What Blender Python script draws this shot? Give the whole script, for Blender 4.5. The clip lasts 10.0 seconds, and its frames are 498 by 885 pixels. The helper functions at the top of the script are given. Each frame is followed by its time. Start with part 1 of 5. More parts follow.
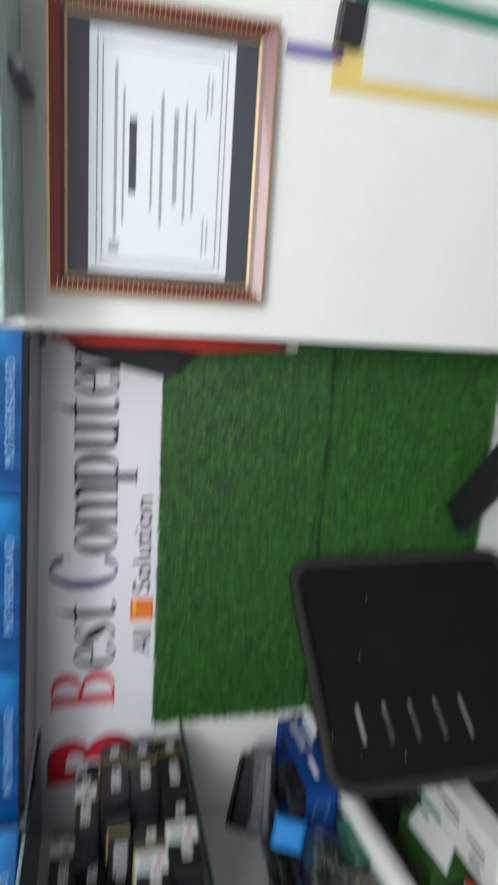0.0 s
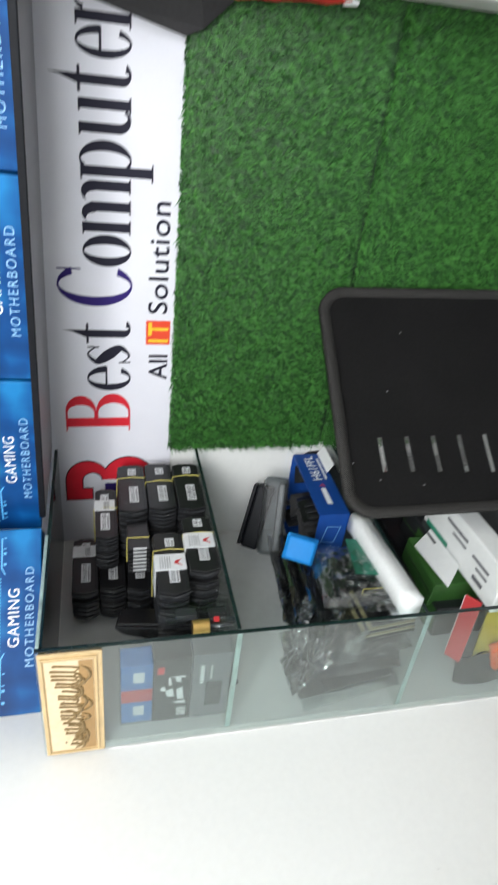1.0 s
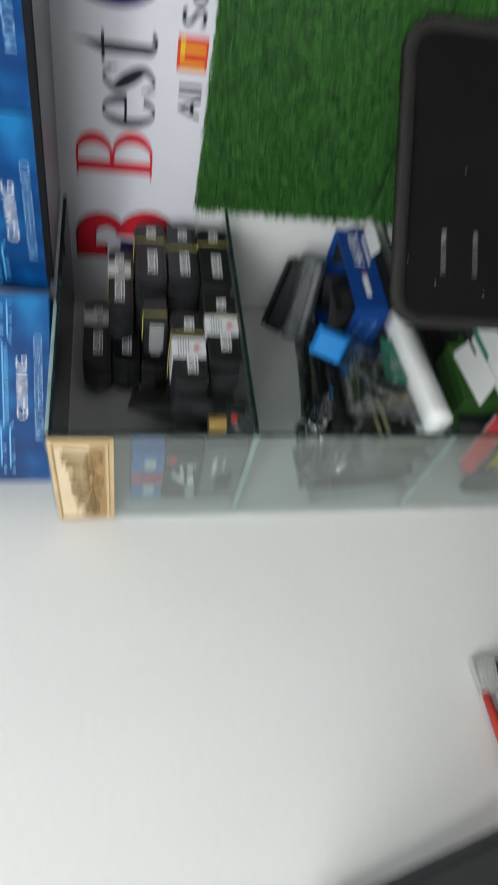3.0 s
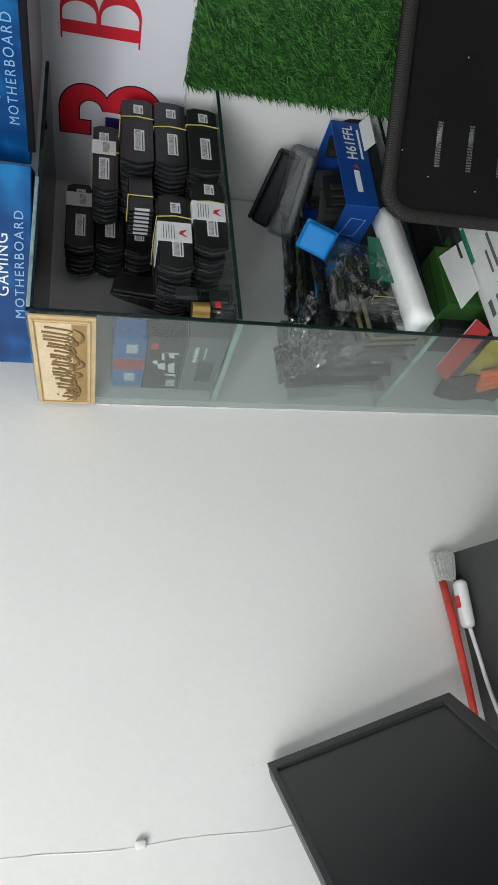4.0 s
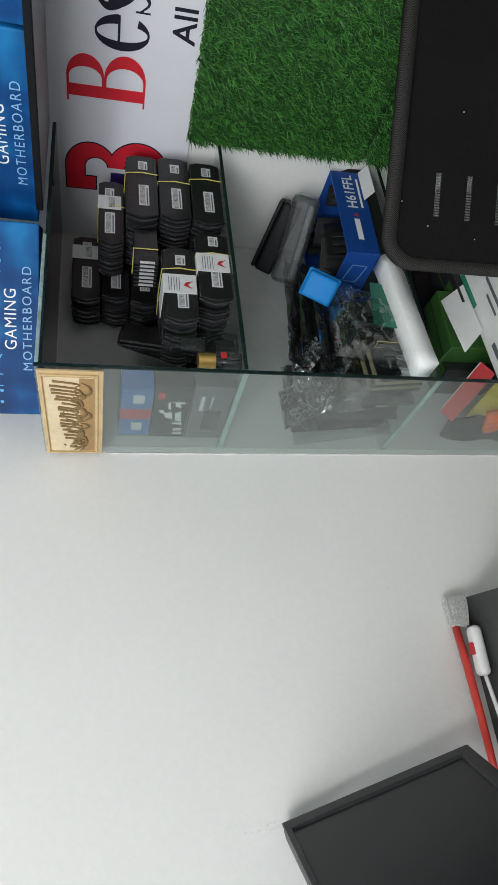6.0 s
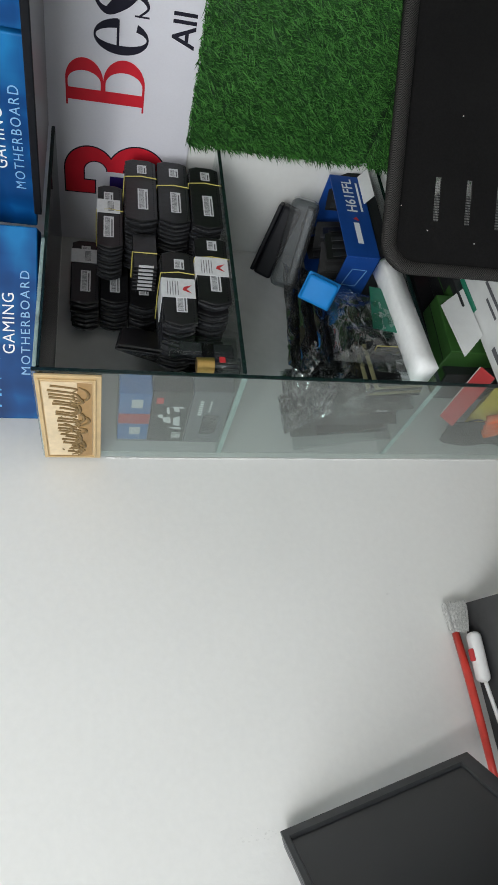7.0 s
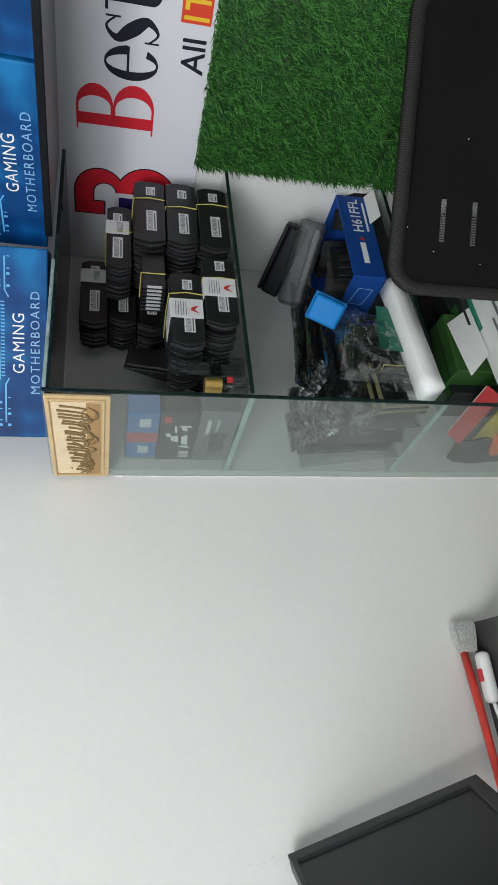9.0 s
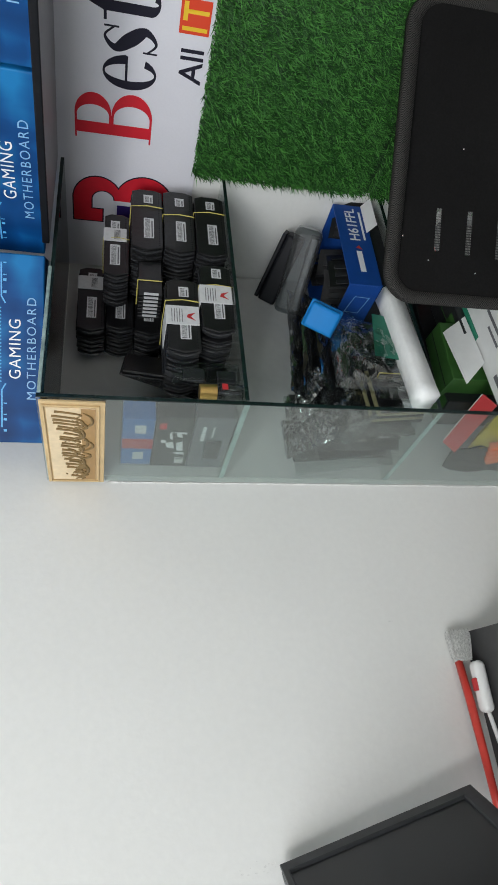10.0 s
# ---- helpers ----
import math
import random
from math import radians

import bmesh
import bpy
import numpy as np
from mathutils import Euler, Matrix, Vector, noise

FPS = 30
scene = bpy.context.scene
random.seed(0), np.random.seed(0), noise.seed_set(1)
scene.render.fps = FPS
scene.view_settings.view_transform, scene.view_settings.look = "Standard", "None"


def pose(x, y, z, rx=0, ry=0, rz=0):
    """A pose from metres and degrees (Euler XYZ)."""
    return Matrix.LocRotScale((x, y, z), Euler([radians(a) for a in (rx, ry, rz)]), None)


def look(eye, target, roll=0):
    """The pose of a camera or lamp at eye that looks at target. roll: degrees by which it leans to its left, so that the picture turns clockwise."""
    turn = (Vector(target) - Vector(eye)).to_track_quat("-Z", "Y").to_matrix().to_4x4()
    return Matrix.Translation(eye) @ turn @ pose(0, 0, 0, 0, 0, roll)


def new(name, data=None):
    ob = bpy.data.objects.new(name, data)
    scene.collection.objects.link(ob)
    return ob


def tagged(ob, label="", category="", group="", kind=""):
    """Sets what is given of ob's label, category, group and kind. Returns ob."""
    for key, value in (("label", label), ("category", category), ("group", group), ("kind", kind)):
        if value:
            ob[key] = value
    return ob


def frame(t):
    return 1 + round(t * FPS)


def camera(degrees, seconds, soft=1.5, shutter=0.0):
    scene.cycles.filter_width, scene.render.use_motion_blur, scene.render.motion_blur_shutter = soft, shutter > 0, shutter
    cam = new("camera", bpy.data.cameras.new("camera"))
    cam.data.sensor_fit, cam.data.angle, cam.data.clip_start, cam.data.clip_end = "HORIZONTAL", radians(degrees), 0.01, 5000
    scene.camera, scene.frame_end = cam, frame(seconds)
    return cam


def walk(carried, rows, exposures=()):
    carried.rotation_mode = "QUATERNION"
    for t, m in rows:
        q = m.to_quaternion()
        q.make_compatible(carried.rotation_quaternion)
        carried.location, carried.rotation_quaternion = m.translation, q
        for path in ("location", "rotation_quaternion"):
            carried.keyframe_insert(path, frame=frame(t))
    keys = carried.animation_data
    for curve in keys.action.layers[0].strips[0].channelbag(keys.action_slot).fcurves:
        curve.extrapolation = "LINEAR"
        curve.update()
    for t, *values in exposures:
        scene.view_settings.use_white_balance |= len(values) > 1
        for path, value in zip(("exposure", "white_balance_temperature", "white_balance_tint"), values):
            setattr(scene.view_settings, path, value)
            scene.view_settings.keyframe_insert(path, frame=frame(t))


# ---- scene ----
cam = camera(43.5, 10.0, soft=0.85, shutter=0.6)
PATH = [
    (0, (-1.101, -1.05, 1.376), (0.793, -0.623, 0.896), -89.5),
    (0.2, (-1.091, -1.022, 1.379), (0.737, -0.339, 0.941), -90.2),
    (0.5, (-1.08, -0.96, 1.389), (0.693, -0.143, 0.957), -89.5),
    (0.8, (-1.059, -0.932, 1.381), (0.621, 0.048, 0.914), -90.8),
    (1, (-1.04, -0.921, 1.387), (0.588, 0.148, 0.93), -91.4),
    (1.5, (-0.93, -0.931, 1.4), (0.58, 0.331, 1.045), -89.7),
    (2, (-0.88, -0.938, 1.402), (0.559, 0.399, 1.024), -89.5),
    (2.5, (-0.885, -0.924, 1.392), (0.541, 0.424, 1.007), -89.6),
    (2.8, (-0.897, -0.921, 1.396), (0.332, 0.596, 0.964), -89.9),
    (3, (-0.92, -0.912, 1.389), (0.136, 0.736, 0.978), -90.1),
    (3.2, (-0.934, -0.911, 1.4), (-0.05, 0.829, 0.967), -89.8),
    (4.3, (-0.971, -0.898, 1.394), (-0.139, 0.855, 0.91), -89.1),
    (4.5, (-0.964, -0.906, 1.4), (-0.112, 0.84, 0.924), -89.5),
    (5, (-0.95, -0.911, 1.399), (-0.05, 0.816, 0.943), -89.5),
    (5.5, (-0.949, -0.91, 1.401), (-0.032, 0.804, 0.935), -89.5),
    (7, (-0.943, -0.907, 1.396), (-0.008, 0.798, 0.93), -89.3),
    (7.5, (-0.944, -0.908, 1.4), (-0.024, 0.806, 0.934), -89.5),
    (8, (-0.941, -0.909, 1.398), (0.003, 0.793, 0.936), -89.3),
    (8.5, (-0.937, -0.912, 1.398), (0.015, 0.786, 0.941), -89.4),
    (9, (-0.936, -0.915, 1.399), (0.035, 0.776, 0.952), -89.0),
    (9.5, (-0.937, -0.917, 1.397), (0.041, 0.772, 0.958), -89.0),
    (10, (-0.939, -0.916, 1.392), (0.055, 0.761, 0.946), -88.5),
]
walk(cam, [(t, look(eye, target, roll)) for t, eye, target, roll in PATH],
     [(0, -0.2), (0.3, 0.12), (0.6, 0.38), (1.0, 0.45), (1.5, 0.22), (2.0, 0.02), (2.6, -0.02), (3.2, -0.24), (4.3, -0.27), (10.0, -0.28)])

# ---- world, lamps and exposure ----
world = bpy.data.worlds.new("world")
scene.world = world
world.use_nodes = True
wn = world.node_tree.nodes
sky = wn.new("ShaderNodeTexSky")
sky.sky_type, sky.sun_disc = "NISHITA", False
sky.sun_elevation, sky.sun_rotation = radians(48), radians(200)
world.node_tree.links.new(sky.outputs[0], wn["Background"].inputs[0])
wn["Background"].inputs[1].default_value = 0.12


def area_lamp(name, m, sx, sy, watts, colour):
    data = bpy.data.lights.new(name, "AREA")
    data.shape, data.size, data.size_y, data.energy, data.color = "RECTANGLE", sx, sy, watts, colour
    ob = new(name, data)
    ob.matrix_world = m
    return ob


# assumed unseen lamps: a broad light in the shop front, a strip high above
area_lamp("assumed_front_light", look((-2.27, -1.45, 1.98), (0.0, -1.10, 1.35)), 1.7, 0.75, 25, (0.965, 0.985, 0.985))
area_lamp("assumed_high_light", look((-2.10, -1.45, 2.44), (-0.60, -1.00, 1.00)), 1.3, 0.30, 27, (0.975, 0.985, 0.99))

# ---- materials ----


def material(name, colour, rough=0.5, metal=0.0, grain=0.0, grain_size=60.0, blotch=0.0, blotch_size=5.0, bump=0.0, bump_size=200.0, random_hue=0.0, spec=0.5, coat=0.0):
    """A principled surface with a fine grain, wide blotches, a small relief and a spread from object to object."""
    mat = bpy.data.materials.new(name)
    mat.use_nodes = True
    nt = mat.node_tree
    nodes, links = nt.nodes, nt.links
    bsdf = nodes["Principled BSDF"]
    bsdf.inputs["Roughness"].default_value = rough
    bsdf.inputs["Metallic"].default_value = metal
    bsdf.inputs["Specular IOR Level"].default_value = spec
    bsdf.inputs["Coat Weight"].default_value = coat
    coords = nodes.new("ShaderNodeTexCoord")
    factor = None
    value = nodes.new("ShaderNodeValue")
    value.outputs[0].default_value = 1.0
    last = value.outputs[0]
    for amount, size, detail in ((grain, grain_size, 3.0), (blotch, blotch_size, 5.0)):
        if amount:
            tex = nodes.new("ShaderNodeTexNoise")
            tex.inputs["Scale"].default_value, tex.inputs["Detail"].default_value = size, detail
            links.new(coords.outputs["Object"], tex.inputs["Vector"])
            ramp = nodes.new("ShaderNodeMapRange")
            ramp.inputs[1].default_value, ramp.inputs[2].default_value = 0.3, 0.7
            ramp.inputs[3].default_value, ramp.inputs[4].default_value = 1 - amount, 1 + amount
            links.new(tex.outputs["Fac"], ramp.inputs[0])
            mul = nodes.new("ShaderNodeMath")
            mul.operation = "MULTIPLY"
            links.new(last, mul.inputs[0])
            links.new(ramp.outputs[0], mul.inputs[1])
            last = mul.outputs[0]
    hsv = nodes.new("ShaderNodeHueSaturation")
    hsv.inputs["Color"].default_value = (*colour, 1)
    links.new(last, hsv.inputs["Value"])
    if random_hue:
        info = nodes.new("ShaderNodeObjectInfo")
        spread = nodes.new("ShaderNodeMapRange")
        spread.inputs[3].default_value, spread.inputs[4].default_value = 1 - random_hue, 1 + random_hue
        links.new(info.outputs["Random"], spread.inputs[0])
        links.new(spread.outputs[0], hsv.inputs["Saturation"])
    links.new(hsv.outputs[0], bsdf.inputs["Base Color"])
    if bump:
        tex = nodes.new("ShaderNodeTexNoise")
        tex.inputs["Scale"].default_value, tex.inputs["Detail"].default_value = bump_size, 4.0
        links.new(coords.outputs["Object"], tex.inputs["Vector"])
        b = nodes.new("ShaderNodeBump")
        b.inputs["Strength"].default_value, b.inputs["Distance"].default_value = bump, 0.002
        links.new(tex.outputs["Fac"], b.inputs["Height"])
        links.new(b.outputs[0], bsdf.inputs["Normal"])
    return mat


def glass_material(name, colour, rough=0.02, gloss_least=0.035, haze=0.0):
    """Thin clear sheet: mostly see-through, with a mirror-like gloss that grows at grazing angles."""
    mat = bpy.data.materials.new(name)
    mat.use_nodes = True
    nodes, links = mat.node_tree.nodes, mat.node_tree.links
    nodes.remove(nodes["Principled BSDF"])
    out = nodes["Material Output"]
    clear, gloss = nodes.new("ShaderNodeBsdfTransparent"), nodes.new("ShaderNodeBsdfGlossy")
    mix, facing, power, span = nodes.new("ShaderNodeMixShader"), nodes.new("ShaderNodeLayerWeight"), nodes.new("ShaderNodeMath"), nodes.new("ShaderNodeMath")
    clear.inputs[0].default_value = (*colour, 1)
    gloss.inputs["Roughness"].default_value = rough
    facing.inputs[0].default_value = 0.5
    power.operation, power.inputs[1].default_value = "POWER", 4.0
    span.operation, span.inputs[1].default_value, span.inputs[2].default_value = "MULTIPLY_ADD", 0.8, gloss_least
    links.new(facing.outputs["Facing"], power.inputs[0])
    links.new(power.outputs[0], span.inputs[0])
    links.new(span.outputs[0], mix.inputs[0])
    if haze:
        cloud, veil = nodes.new("ShaderNodeBsdfDiffuse"), nodes.new("ShaderNodeMixShader")
        cloud.inputs[0].default_value, veil.inputs[0].default_value = (0.6, 0.62, 0.62, 1), haze
        links.new(clear.outputs[0], veil.inputs[1])
        links.new(cloud.outputs[0], veil.inputs[2])
        links.new(veil.outputs[0], mix.inputs[1])
    else:
        links.new(clear.outputs[0], mix.inputs[1])
    links.new(gloss.outputs[0], mix.inputs[2])
    links.new(mix.outputs[0], out.inputs[0])
    return mat


WALL = material("white_wall_paint", (0.78, 0.78, 0.755), 0.62, 0, 0.015, 90, 0.035, 2.2, 0.10, 140)
PLASTER = material("rough_white_edge", (0.80, 0.80, 0.78), 0.7, 0, 0.05, 70, 0.06, 15, 0.5, 90)
FLOOR = material("grey_floor_tile", (0.42, 0.41, 0.39), 0.35, 0, 0.06, 40, 0.08, 3)
CEIL = material("ceiling_paint", (0.8, 0.8, 0.78), 0.8, 0, 0.02, 60, 0.03, 2)
STAIN = material("grey_wall_stain", (0.745, 0.745, 0.72), 0.8, 0, 0.1, 200, 0.1, 40)
GLASS = glass_material("clear_glass", (0.95, 0.975, 0.965))
PANE_GLASS = glass_material("side_pane_glass", (0.93, 0.980, 0.965), 0.015, 0.12)
GLASS_EDGE = material("green_glass_edge", (0.008, 0.020, 0.019), 0.2, 0, 0.15, 40, 0.2, 12)
GLASS_CHIP = material("frosted_glass_edge", (0.30, 0.40, 0.38), 0.35, 0, 0.15, 160, 0.25, 45, 0.5, 200)
# dark tint added to the top pane to keep light out of the case
TOP_GLASS = glass_material("light_stopping_glass", (0.10, 0.115, 0.12))
# opaque grey that imitates the shaded banner strip under the glass shelf
SHELF_GREY = material("shading_shelf_board", (0.24, 0.235, 0.26), 0.4, 0, 0.05, 60, 0.06, 8)
PLASTIC_CLEAR = glass_material("clear_plastic", (0.86, 0.88, 0.89), 0.12)
BAG = glass_material("clear_bag", (0.88, 0.91, 0.90), 0.05, 0.15, 0.02)
SILVER_BAG = glass_material("silvery_bag", (0.50, 0.52, 0.54), 0.10, 0.50, 0.06)
SMOKE = glass_material("smoky_antistatic_bag", (0.55, 0.56, 0.58), 0.05, 0.42, 0.03)
CHANNEL = material("dark_shelf_channel", (0.005, 0.0055, 0.008), 0.55, 0, 0.1, 50, spec=0.2)
CHANNEL_DIM = material("dim_shelf_rail", (0.022, 0.023, 0.030), 0.35, 0, 0.06, 50)
CHANNEL_GREY = material("grey_shelf_channel", (0.16, 0.165, 0.18), 0.3, 0.5, 0.06, 50)
VINYL = material("white_banner_vinyl", (0.74, 0.735, 0.79), 0.38, 0, 0.012, 300, 0.035, 6, 0.08, 60)
INK_DARK = material("dark_ink", (0.020, 0.019, 0.032), 0.6, spec=0.15)
INK_BLUE = material("violet_ink", (0.032, 0.018, 0.14), 0.6, spec=0.15)
INK_RED = material("red_ink", (0.62, 0.010, 0.026), 0.6, 0, 0.05, 60)
INK_ORANGE = material("orange_red_ink", (0.75, 0.06, 0.02), 0.4)
INK_YELLOW = material("yellow_ink", (0.85, 0.55, 0.03), 0.4)
INK_WHITE = material("white_ink", (0.82, 0.84, 0.86), 0.45)
INK_PALE = material("pale_blue_ink", (0.23, 0.46, 0.72), 0.45)
INK_CYAN = material("cyan_ink", (0.10, 0.42, 0.78), 0.45)
# shade on the white wall inside the case, put into a grey
SHADED_BACK = material("shaded_wall_grey", (0.60, 0.60, 0.59), 0.3, 0, 0.03, 60, 0.08, 5)
FROST = glass_material("frosted_plastic", (0.58, 0.61, 0.62), 0.45, 0.025, 0.04)
TURF_BASE = material("turf_backing", (0.010, 0.030, 0.010), 0.9, 0, 0.3, 200, 0.2, 20)
BLACK_PLASTIC = material("black_plastic", (0.018, 0.019, 0.021), 0.38, 0, 0.12, 120, 0.1, 20, 0.15, 300)
PACK = material("black_pack_plastic", (0.010, 0.010, 0.011), 0.32, 0, 0.2, 150, 0.2, 25, 0.25, 120)
PACK_EDGE = material("clear_pack_edge", (0.030, 0.031, 0.034), 0.12, 0, 0.3, 250, 0.3, 40, 0.4, 300)
LABEL = material("white_label_paper", (0.66, 0.67, 0.68), 0.5, 0, 0.06, 200)
INK_GREY = material("grey_print", (0.12, 0.12, 0.13), 0.5)
RUBBER = material("yellow_rubber_band", (0.55, 0.48, 0.12), 0.5)
GOLD = material("gold_plaque", (0.64, 0.47, 0.25), 0.42, 0.12, 0.06, 90, 0.10, 14, 0.2, 120)
GOLD_SHADED = material("shaded_gold_band", (0.40, 0.24, 0.095), 0.42, 0.1, 0.06, 90, 0.10, 14)
GOLD_PALE = material("pale_gold_field", (0.76, 0.61, 0.40), 0.45, 0.05, 0.06, 120, 0.08, 18, 0.15, 150)
GOLD_DARK = material("dark_gold_relief", (0.23, 0.150, 0.06), 0.5, 0.1, 0.15, 90)
BOX_BLUE_PALE = material("mid_blue_card", (0.03, 0.16, 0.45), 0.4, 0, 0.05, 80)
CHIP_BLUE = material("chip_blue_print", (0.003, 0.075, 0.25), 0.5, 0, 0.05, 80, 0.08, 12, spec=0.2)
BOX_BLUE_DARK = material("dark_blue_card", (0.008, 0.06, 0.28), 0.42, 0, 0.05, 80, 0.08, 8)
RED_CARD = material("red_card", (0.50, 0.03, 0.035), 0.4, 0, 0.05, 80)
GREEN_CARD = material("green_card", (0.034, 0.105, 0.022), 0.4, 0, 0.06, 80, 0.1, 12)
TEAL = material("green_circuit_board", (0.012, 0.16, 0.10), 0.4, 0, 0.1, 120)
WHITE_CARD = material("white_card", (0.70, 0.71, 0.70), 0.5, 0, 0.02, 80, 0.04, 10)
FOAM = material("white_foam", (0.84, 0.85, 0.84), 0.75, 0, 0.03, 150, 0.03, 20, 0.2, 220)
SKY_PLASTIC = material("sky_blue_plastic", (0.008, 0.20, 0.55), 0.55, 0, 0.04, 60, spec=0.25)
BRASS = material("brass_cap", (0.62, 0.40, 0.13), 0.28, 0.9, 0.1, 80)
KHAKI = material("khaki_board", (0.24, 0.22, 0.12), 0.5, 0, 0.15, 120)
YELLOW_CLOTH = material("yellow_cloth", (0.55, 0.42, 0.03), 0.8, 0, 0.1, 200, 0.1, 20)
ORANGE_RUBBER = material("orange_rubber", (0.75, 0.13, 0.02), 0.6, 0, 0.05, 90)
MESH_BLACK = material("black_chair_mesh", (0.0075, 0.0072, 0.0072), 0.85, 0, 0.25, 300, 0.15, 10, 0.3, 500, spec=0.15)
# thread colour lightened to imitate light coming through the slots
MESH_LIT = material("lit_open_mesh", (0.22, 0.22, 0.21), 0.5, 0, 0.2, 300)
MESH_RIM = material("dark_grey_mesh_border", (0.020, 0.019, 0.019), 0.75, 0, 0.25, 500, 0.1, 20, 0.2, 700, spec=0.2)
FRAME_WOOD = material("red_brown_frame", (0.085, 0.020, 0.016), 0.3, 0, 0.15, 60, 0.15, 14, coat=0.3)
FRAME_RED = material("red_frame_slope", (0.17, 0.022, 0.018), 0.3, 0, 0.1, 60, coat=0.3)
PRINT_PALE = material("pale_grey_print", (0.34, 0.36, 0.39), 0.5)
FRAME_GOLD = material("gilt_bead", (0.46, 0.33, 0.17), 0.35, 0.6, 0.1, 90)
MAT_DARK = material("dark_blue_grey_mount", (0.045, 0.05, 0.065), 0.6, 0, 0.05, 150)
PAPER = material("certificate_paper", (0.74, 0.77, 0.82), 0.5, 0, 0.01, 90, 0.02, 10)
SCREEN = material("monitor_screen", (0.016, 0.017, 0.020), 0.30, 0, 0.1, 5)
MON_SHELL = material("dark_grey_monitor_shell", (0.034, 0.036, 0.040), 0.42, 0, 0.1, 100, 0.06, 20)
BRISTLE = material("pale_bristle", (0.62, 0.62, 0.60), 0.7, 0, 0.3, 300)
RED_PAINT = material("red_painted_wood", (0.62, 0.045, 0.03), 0.35, 0, 0.1, 50, 0.08, 20)
WHITE_PLASTIC = material("white_plastic", (0.78, 0.78, 0.77), 0.35, 0, 0.02, 90)
DESK = material("dark_desk_top", (0.035, 0.035, 0.037), 0.45, 0, 0.12, 60, 0.15, 8)
RED_FABRIC = material("red_fabric", (0.62, 0.04, 0.025), 0.75, 0, 0.1, 200, 0.1, 20)
BLACK_FABRIC = material("black_fabric", (0.022, 0.021, 0.022), 0.8, 0, 0.15, 200, 0.1, 20)
YELLOW_PAPER = material("pale_yellow_paper", (0.72, 0.55, 0.17), 0.6, 0, 0.04, 60)
GREEN_FILE = material("green_folder", (0.02, 0.22, 0.13), 0.5, 0, 0.04, 60)
PURPLE = material("purple_plastic", (0.09, 0.05, 0.35), 0.5)


def card_blue(name):
    """Printed carton: a deep blue ground with pale light bursts and a faint diamond pattern."""
    mat = material(name, (0.015, 0.13, 0.46), 0.45, spec=0.18)
    nodes, links = mat.node_tree.nodes, mat.node_tree.links
    bsdf = nodes["Principled BSDF"]
    co = nodes.new("ShaderNodeTexCoord")
    big = nodes.new("ShaderNodeTexNoise")
    big.inputs["Scale"].default_value, big.inputs["Detail"].default_value = 9.0, 2.0
    vor = nodes.new("ShaderNodeTexVoronoi")
    vor.distance, vor.inputs["Scale"].default_value = "MANHATTAN", 22.0
    vor.inputs["Randomness"].default_value = 0.35
    links.new(co.outputs["Object"], big.inputs["Vector"])
    links.new(co.outputs["Object"], vor.inputs["Vector"])
    add = nodes.new("ShaderNodeMath")
    add.operation, add.inputs[2].default_value = "MULTIPLY_ADD", 0.0
    add.inputs[1].default_value = 0.16
    links.new(vor.outputs["Distance"], add.inputs[0])
    links.new(big.outputs["Fac"], add.inputs[2])
    ramp = nodes.new("ShaderNodeValToRGB")
    e = ramp.color_ramp.elements
    e[0].position, e[0].color = 0.36, (0.0012, 0.028, 0.115, 1)
    e[1].position, e[1].color = 0.74, (0.010, 0.18, 0.45, 1)
    mid = e.new(0.55)
    mid.color = (0.0018, 0.058, 0.215, 1)
    links.new(add.outputs[0], ramp.inputs[0])
    links.new(ramp.outputs[0], bsdf.inputs["Base Color"])
    return mat


def weave(mat, size, dark, light):
    """Gives a cloth its net of fine pale threads."""
    nodes, links = mat.node_tree.nodes, mat.node_tree.links
    co, check = nodes.new("ShaderNodeTexCoord"), nodes.new("ShaderNodeTexChecker")
    check.inputs["Scale"].default_value = 1 / size
    check.inputs["Color1"].default_value, check.inputs["Color2"].default_value = (*dark, 1), (*light, 1)
    links.new(co.outputs["Object"], check.inputs["Vector"])
    links.new(check.outputs["Color"], nodes["Principled BSDF"].inputs["Base Color"])


weave(MESH_RIM, 0.0015, (0.007, 0.007, 0.007), (0.052, 0.049, 0.046))
CARD_BLUE = card_blue("blue_printed_card")


def turf_material():
    mat = bpy.data.materials.new("green_turf_blade")
    mat.use_nodes = True
    nodes, links = mat.node_tree.nodes, mat.node_tree.links
    bsdf = nodes["Principled BSDF"]
    bsdf.inputs["Roughness"].default_value = 0.42
    bsdf.inputs["Specular IOR Level"].default_value = 0.3
    geo = nodes.new("ShaderNodeNewGeometry")
    ramp = nodes.new("ShaderNodeValToRGB")
    e = ramp.color_ramp.elements
    e[0].color, e[1].color = (0.004, 0.024, 0.004, 1), (0.085, 0.29, 0.050, 1)
    m = e.new(0.5)
    m.color = (0.015, 0.084, 0.011, 1)
    links.new(geo.outputs["Random Per Island"], ramp.inputs[0])
    links.new(ramp.outputs[0], bsdf.inputs["Base Color"])
    return mat


TURF = turf_material()

# ---- mesh helpers ----
I4 = Matrix.Identity(4)


def add_box(bm, lo, hi, bevel=0.0, m=I4, segments=2):
    c = [(a + b) / 2 for a, b in zip(lo, hi)]
    s = [abs(b - a) for a, b in zip(lo, hi)]
    r = bmesh.ops.create_cube(bm, size=1.0, matrix=m @ Matrix.Translation(c) @ Matrix.Diagonal((*s, 1)))
    if bevel:
        edges = list({e for v in r["verts"] for e in v.link_edges})
        bmesh.ops.bevel(bm, geom=edges, offset=min(bevel, 0.45 * min(s)), segments=segments, profile=0.5, affect="EDGES", clamp_overlap=True)
    return bm


